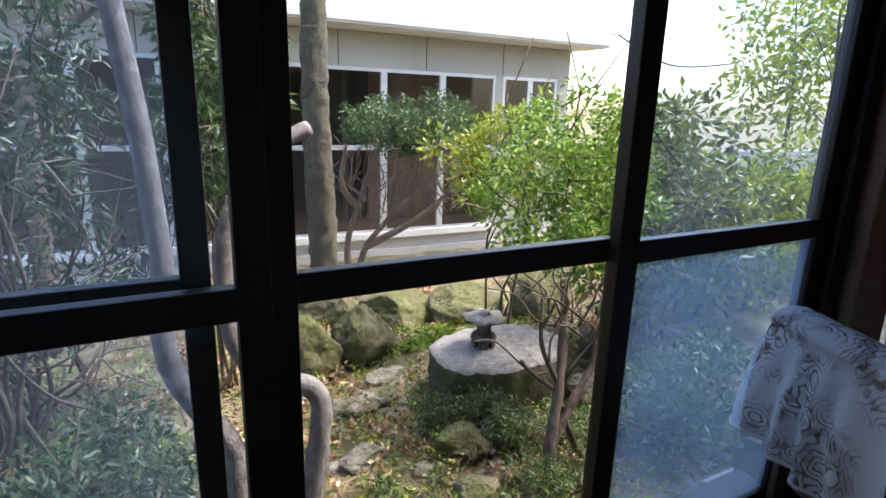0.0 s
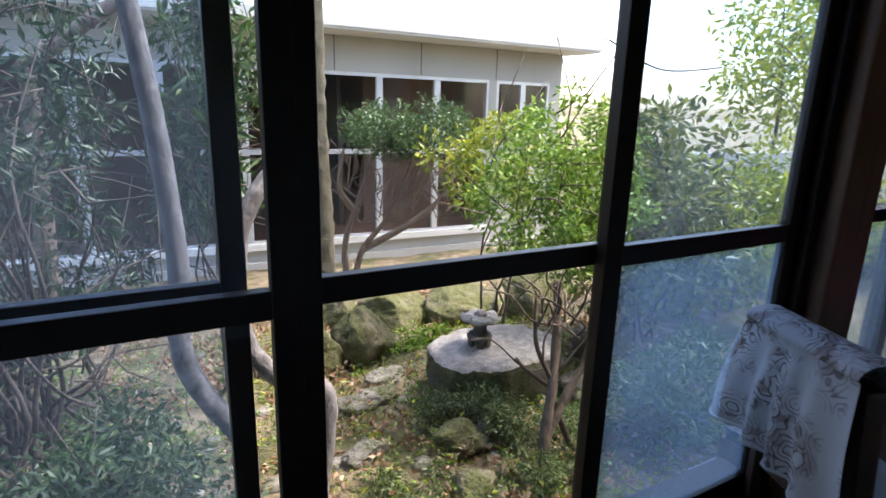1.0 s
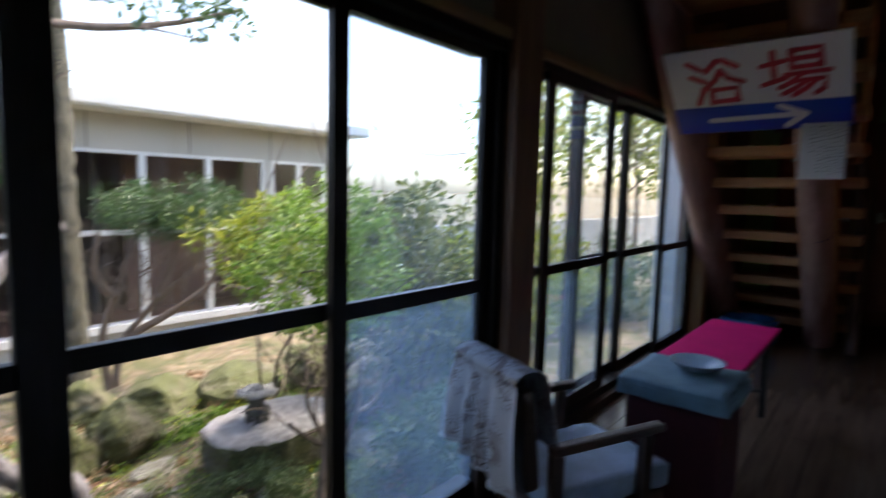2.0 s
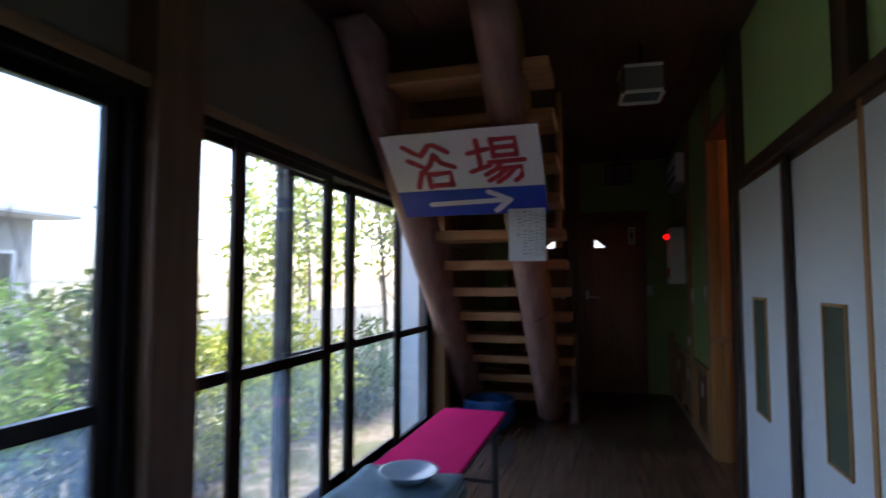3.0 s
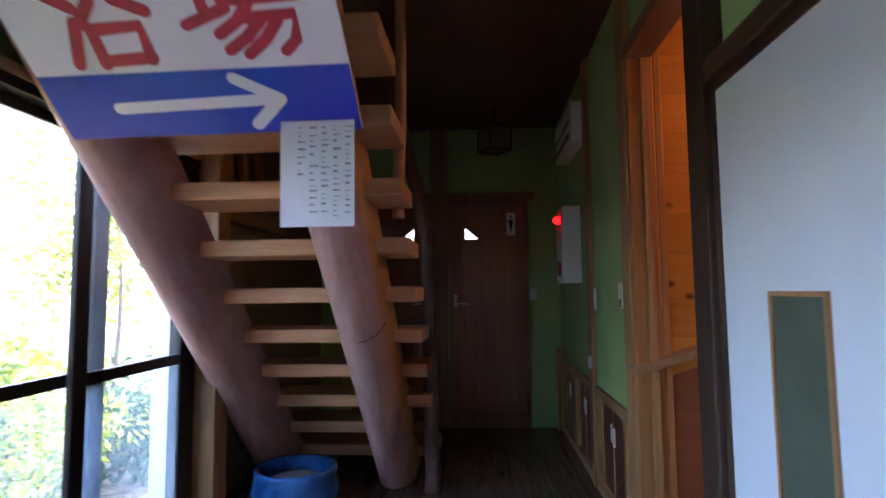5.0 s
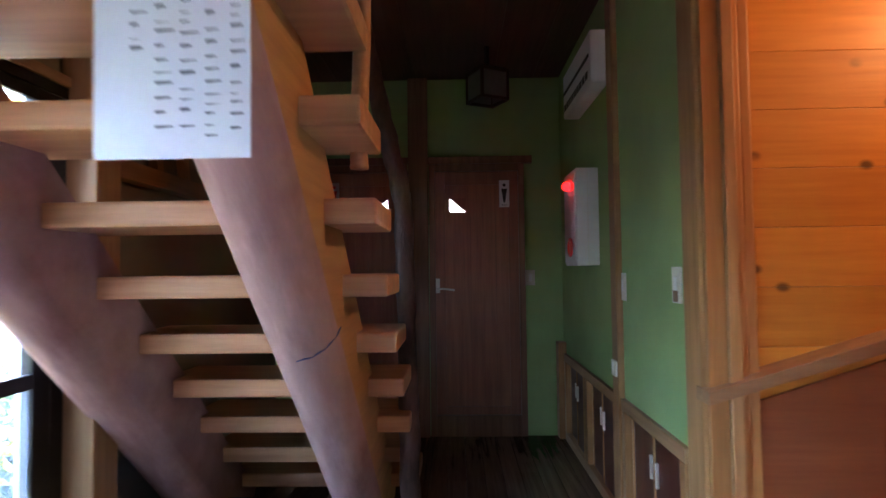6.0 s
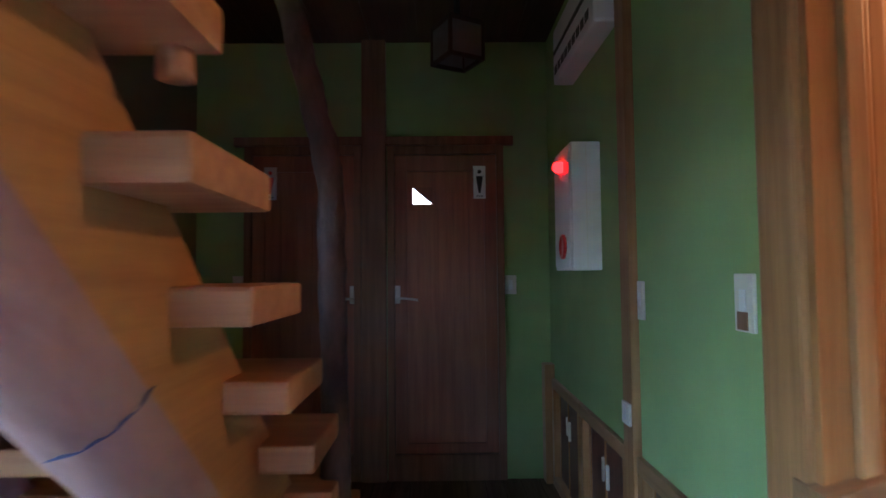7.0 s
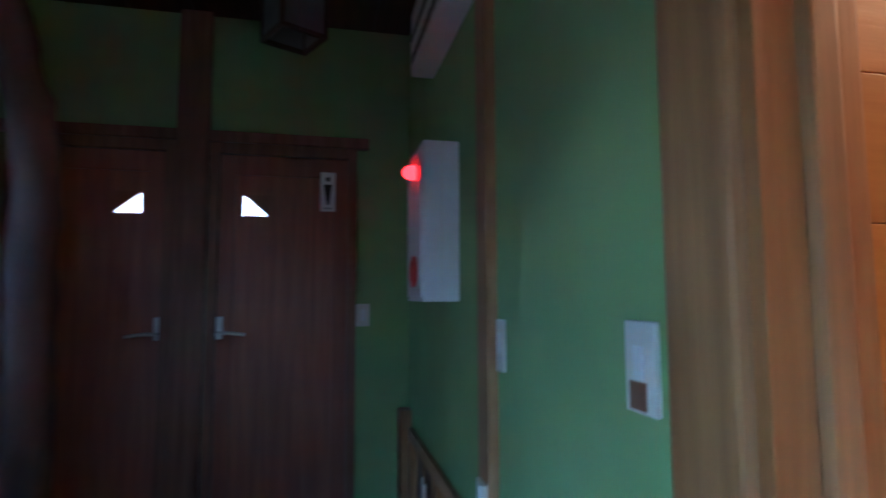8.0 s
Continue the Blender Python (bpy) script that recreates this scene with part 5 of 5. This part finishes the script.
pl = thing("pale_tree", "pale smooth crooked trunks close to the window", "tree", "garden trees")
limb("trunk", [(-0.05, 1.85, -0.65), (-0.063, 1.8, -0.175), (-0.075, 1.8, 0.02), (-0.212, 1.8, 0.276), (-0.255, 1.8, 0.486), (-0.234, 1.8, 0.671), (-0.258, 1.8, 1.104), (-0.30, 1.8, 1.48), (-0.36, 1.85, 2.0), (-0.30, 1.9, 2.5)], 0.042, 0.028, M_BARKGREY, pl, steps=5, rough=0.14, knobs=0.10)
limb("trunk", [(0.20, 1.8, -0.65), (0.20, 1.8, -0.30), (0.235, 1.8, -0.05), (0.243, 1.8, 0.12), (0.19, 1.8, 0.20), (0.10, 1.8, 0.22), (-0.02, 1.8, 0.36), (-0.06, 1.8, 0.55), (-0.045, 1.8, 0.78), (0.03, 1.82, 0.94), (0.14, 1.87, 1.05), (0.255, 1.9, 1.115)], 0.046, 0.026, M_BARKGREY, pl, steps=5, rough=0.14, knobs=0.10)

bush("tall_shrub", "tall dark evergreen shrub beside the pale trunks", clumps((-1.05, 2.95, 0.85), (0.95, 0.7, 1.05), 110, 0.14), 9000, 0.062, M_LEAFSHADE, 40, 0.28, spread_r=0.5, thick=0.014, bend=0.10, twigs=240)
bush("tall_shrub", "tall dark evergreen shrub with long leaves", clumps((0.05, 3.35, 1.15), (0.30, 0.35, 0.75), 30, 0.13), 2000, 0.09, M_LEAFDARK, 8, 0.28, spread_r=0.2, twigs=60)
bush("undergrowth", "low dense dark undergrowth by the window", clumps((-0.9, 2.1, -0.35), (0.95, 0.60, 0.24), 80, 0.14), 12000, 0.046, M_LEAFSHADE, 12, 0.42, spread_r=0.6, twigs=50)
bush("undergrowth", "sparse lighter weeds by the window", clumps((-0.8, 1.95, -0.25), (0.8, 0.4, 0.16), 18, 0.07), 700, 0.05, M_LEAFDARK, 4, 0.4, spread_r=0.5)
bush("low_shrub", "low dark shrub below the misted window", clumps((2.25, 1.75, -0.30), (0.55, 0.35, 0.28), 36, 0.11), 4200, 0.05, M_LEAFDARK, 8, 0.4)
bush("side_shrub", "broad olive green shrub outside the misted window", clumps((2.95, 2.75, 0.45), (0.80, 0.6, 0.86), 90, 0.16), 8500, 0.075, M_LEAFOLIVE, 9, spread_r=0.4)
bush("side_shrub", "broad yellow green shrub outside the windows", clumps((4.3, 3.2, 0.15), (0.8, 0.7, 0.75), 60, 0.2), 5500, 0.085, M_LEAFLIT, 9, spread_r=0.4)
bush("side_shrub", "yellow green sunlit shrub outside the windows", clumps((5.9, 3.3, 0.15), (0.9, 0.8, 0.8), 60, 0.2), 5200, 0.09, M_LEAFLIT, 9, spread_r=0.4)
bush("side_shrub", "grey green shrub beyond the last window", clumps((7.6, 3.0, 0.0), (1.1, 0.9, 0.75), 60, 0.22), 5200, 0.09, M_LEAFDARK, 9, spread_r=0.5)


def tree(x, y, h, r, mat_, label, count, leaf, crown_z=0.62):
    t = thing("garden_tree", label, "tree", "trees beyond the garden")
    z0 = ground_z(x, y) - 0.1
    limb("trunk", [(x, y, z0), (x + 0.1 * r, y, z0 + h * 0.4), (x, y + 0.1 * r, z0 + h * 0.85)], 0.05 * r ** 0.5, 0.015, M_STEM, t, knobs=0.2)
    for k in range(7):
        a = rng.random() * 6.28
        zz = z0 + h * (0.35 + 0.4 * rng.random())
        limb("bough", [(x, y, zz), (x + 0.5 * r * math.cos(a), y + 0.5 * r * math.sin(a), zz + 0.12 * h), (x + 0.85 * r * math.cos(a), y + 0.85 * r * math.sin(a), zz + 0.15 * h)], 0.013 * r ** 0.5, 0.004, M_STEM, t, segments=6, knobs=0.2)
    leaves("crown", clumps((x, y, z0 + h * crown_z), (r, r, h * 0.36), 40, 0.3 * r), count, leaf, mat_, t, rng)
    return t


tree(11.5, 6.6, 5.6, 1.5, M_LEAFLIT, "sunlit yellow green tree beyond the garden", 1300, 0.17, 0.80)
tree(14.0, 9.0, 6.0, 2.2, M_LEAFLIT, "sunlit yellow green tree beyond the garden", 2200, 0.22)
tree(10.5, 3.9, 4.6, 1.5, M_LEAFLIT, "sunlit yellow green tree beyond the garden", 1800, 0.15, 0.78)
tree(8.6, 3.3, 4.0, 1.1, M_LEAFOLIVE, "loose olive green tree beyond the garden", 900, 0.13, 0.84)
tree(17.0, 5.0, 6.5, 2.6, M_LEAFLIT, "sunlit yellow green tree beyond the garden", 2400, 0.24)
ov = thing("overhanging_branch", "dark leafy branch hanging over the garden", "tree", "garden trees")
limb("trunk", [(-1.1, 4.7, -0.9), (-1.05, 4.65, 0.5), (-1.0, 4.6, 1.5)], 0.08, 0.05, M_TWIG, ov)
limb("bough", [(-1.0, 4.6, 1.45), (-0.2, 4.5, 2.05), (0.6, 4.4, 2.36), (1.2, 4.3, 2.45), (1.75, 4.3, 2.62), (2.3, 4.3, 2.86)], 0.05, 0.015, M_TWIG, ov)
limb("bough", [(1.1, 4.3, 2.43), (1.5, 4.25, 2.50), (1.95, 4.2, 2.48)], 0.018, 0.006, M_TWIG, ov)
limb("bough", [(0.7, 4.4, 2.38), (0.9, 4.3, 2.6), (1.2, 4.2, 2.85)], 0.016, 0.006, M_TWIG, ov)
leaves("foliage", clumps((1.75, 4.3, 2.78), (0.65, 0.3, 0.20), 18, 0.11), 520, 0.08, M_LEAFDARK, ov, rng)
leaves("foliage", clumps((0.2, 4.4, 2.6), (0.8, 0.3, 0.3), 12, 0.12), 320, 0.08, M_LEAFDARK, ov, rng)

# litter and small plants on the soil
def scatter(name, label, count, size, mat_, region, lift, slim):
    spots = []
    for _ in range(420):
        x, y = region[0] + (region[1] - region[0]) * rng.random(), region[2] + (region[3] - region[2]) * rng.random()
        spots.append((x, y, ground_z(x, y) + lift, 0.09))
    t = thing(name, label, "ground cover", kind="stuff")
    leaves("leaf_cover", spots, count, size, mat_, t, rng, slim=slim, droop=0.6)


scatter("fallen_leaves", "brown fallen leaves on the soil", 30000, 0.036, M_LITTER, (-1.6, 3.4, 1.0, 5.0), -0.005, 0.6)
scatter("ground_plants", "yellow green weeds between the stones", 5000, 0.045, M_LEAFLIT, (0.3, 2.8, 1.2, 4.2), 0.015, 0.32)
scatter("ground_plants", "small green plants on the soil", 16000, 0.026, M_LEAF, (-1.0, 3.0, 1.0, 4.4), 0.01, 0.5)
scatter("ground_plants", "leafy green plants on the soil", 3600, 0.042, M_LEAFSOFT, (-1.4, 3.2, 1.0, 4.2), 0.03, 0.38)
scatter("ground_plants", "small dark green plants on the soil", 9000, 0.030, M_LEAFSOFT, (-2.0, 3.6, 1.0, 5.2), 0.02, 0.4)

# loose pebbles among the moss
def pebbles():
    bm = bmesh.new()
    for k in range(170):
        x, y = -0.6 + 3.4 * rng.random(), 1.15 + 3.1 * rng.random()
        q = 0.018 + 0.045 * rng.random() ** 2
        m = bmesh.ops.create_icosphere(bm, subdivisions=2, radius=1)
        for v in m["verts"]:
            n = 1 + 0.35 * noise.noise(v.co * 1.6 + Vector((k * 2.1, k, 0)))
            v.co = Vector((v.co.x * q * n * 1.2 + x, v.co.y * q * n + y, v.co.z * q * n * 0.6 + ground_z(x, y) + q * 0.2))
    t = thing("pebbles", "small grey and pale stones in the moss", "stones", kind="stuff")
    part("stone_cover", bm, M_STONE, t, smooth=True)


pebbles()

# ---- white end panel outside the last window ----
structure("outside_panel", box(5.0, 5.15, 1.045, 1.25, -0.8, 2.6, 0.004), M_WALLWHITE, "white painted outside wall beside the last window", "wall")
structure("garden_wall", box(6.5, 22.0, 7.4, 7.6, -1.2, 0.55, 0.01), M_CONCRETE, "low grey concrete wall beyond the garden", "wall")

# ---- building across the garden ----
BY, BX0, BX1, BZ = 7.0, -9.0, 5.43, -0.95
bld = thing("neighbour_building", "single storey pale building with long window bands", "building")
b1 = bmesh.new()
for x0, x1, z0, z1 in ((BX0, BX1, 1.69, 2.12), (BX0, BX1, BZ, -0.50), (4.12, 4.25, -0.50, 1.69), (5.22, BX1, -0.50, 1.69), (4.25, 5.22, -0.50, 1.01), (BX0, -4.5, -0.50, 1.69)):
    add_box(b1, x0, x1, BY, BY + 0.15, z0, z1)
part("front_wall", b1, M_CONCRETE, bld)
part("side_wall", box(BX1 - 0.15, BX1, BY + 0.15, BY + 6.0, BZ, 2.3), M_CONCRETE, bld)
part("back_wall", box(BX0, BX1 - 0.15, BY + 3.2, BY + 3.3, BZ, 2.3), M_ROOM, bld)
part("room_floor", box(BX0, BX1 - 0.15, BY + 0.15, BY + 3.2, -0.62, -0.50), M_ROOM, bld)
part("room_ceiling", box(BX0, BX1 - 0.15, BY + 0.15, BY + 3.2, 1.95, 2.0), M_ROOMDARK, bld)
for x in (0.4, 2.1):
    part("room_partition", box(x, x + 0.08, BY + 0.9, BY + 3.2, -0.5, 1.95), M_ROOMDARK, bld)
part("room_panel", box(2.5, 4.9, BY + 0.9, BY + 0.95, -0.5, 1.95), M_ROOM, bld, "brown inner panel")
part("plinth", box(BX0, BX1 + 0.02, BY - 0.06, BY, BZ, -0.72, 0.01), M_CONCRETE, bld)
part("sill_band", box(BX0, 4.2, BY - 0.09, BY, -0.56, -0.47, 0.006), M_EAVE, bld)
eave = part("eave", prism([(BX0, BY - 0.55, 2.17), (BX0, BY - 0.55, 2.27), (BX0, BY + 6.2, 3.25), (BX0, BY + 6.2, 3.15), (BX0, BY + 0.2, 2.13)], (BX1 + 0.24 - BX0, 0, 0)), M_ROOF, bld, "pale metal roof")
part("fascia", box(BX0, BX1 + 0.26, BY - 0.575, BY - 0.55, 2.15, 2.28, 0.004), M_EAVE, bld)
part("soffit", box(BX0, BX1 + 0.25, BY - 0.55, BY, 2.125, 2.168), M_EAVE, bld)
for k in range(26):
    x = BX0 + 0.5 + k * 0.56
    part("roof_seam", prism([(x, BY - 0.55, 2.27), (x, BY + 6.2, 3.25), (x, BY + 6.2, 3.275), (x, BY - 0.55, 2.295)], (0.025, 0, 0)), M_ROOF, bld)
for x in (-4.0, -2.8, -1.6, -0.4, 0.6, 1.81, 3.02, 4.23):
    part("wall_joint", box(x - 0.006, x + 0.006, BY - 0.003, BY, 1.70, 2.12), M_BLACK, bld)


def bwindow(x0, x1, z0, z1, mid):
    w = part("window", box(x0, x1, BY + 0.015, BY + 0.05, z0, z0 + 0.05), M_WFRAME, bld)
    f = 0.045
    part("frame", box(x0, x0 + f, BY + 0.005, BY + 0.06, z0 + 0.05, z1, 0.003), M_WFRAME, w)
    part("frame", box(x1 - f, x1, BY + 0.005, BY + 0.06, z0 + 0.05, z1, 0.003), M_WFRAME, w)
    part("frame", box(x0 + f, x1 - f, BY + 0.005, BY + 0.06, z1 - f, z1, 0.003), M_WFRAME, w)
    if mid:
        part("transom", box(x0 + f, x1 - f, BY + 0.005, BY + 0.06, mid - 0.025, mid + 0.035, 0.003), M_WFRAME, w)
    p = part("pane", box(x0 + f, x1 - f, BY + 0.03, BY + 0.034, z0 + 0.05, z1 - f), M_CLEAR, w)
    p.visible_shadow = False


xs = [-4.5, -3.6, -2.75, -1.9, -1.05, -0.2, 0.68, 1.56, 2.42, 3.28, 4.13]
for a, b in zip(xs, xs[1:]):
    bwindow(a, b, -0.50, 1.69, 0.67)
bwindow(4.25, 4.73, 1.01, 1.69, None)
bwindow(4.73, 5.22, 1.01, 1.69, None)
dp = thing("service_pipe", "thin grey service pipe above the roof edge", "pipe")
limb("pipe", [(5.55, 7.2, 4.2), (5.55, 7.15, 2.75), (5.6, 6.8, 2.45), (5.85, 6.5, 2.33)], 0.02, 0.02, M_WFRAME, dp, rough=0)
limb("cable", [(5.85, 6.48, 2.33), (6.8, 6.3, 1.95), (8.6, 6.6, 2.1)], 0.014, 0.014, M_BLACK, dp, rough=0)

# the garden lies slightly askew to the corridor
GARDEN = pose(-0.091, -0.023, 0, 0, 0, -1.93) @ pose(0.187, 0.043, 0)
for ob in list(bpy.data.objects):
    if ob not in indoors and ob.parent is None and not ob.name.startswith(("foundation", "outside_panel", "ground")):
        ob.matrix_basis = GARDEN @ ob.matrix_basis
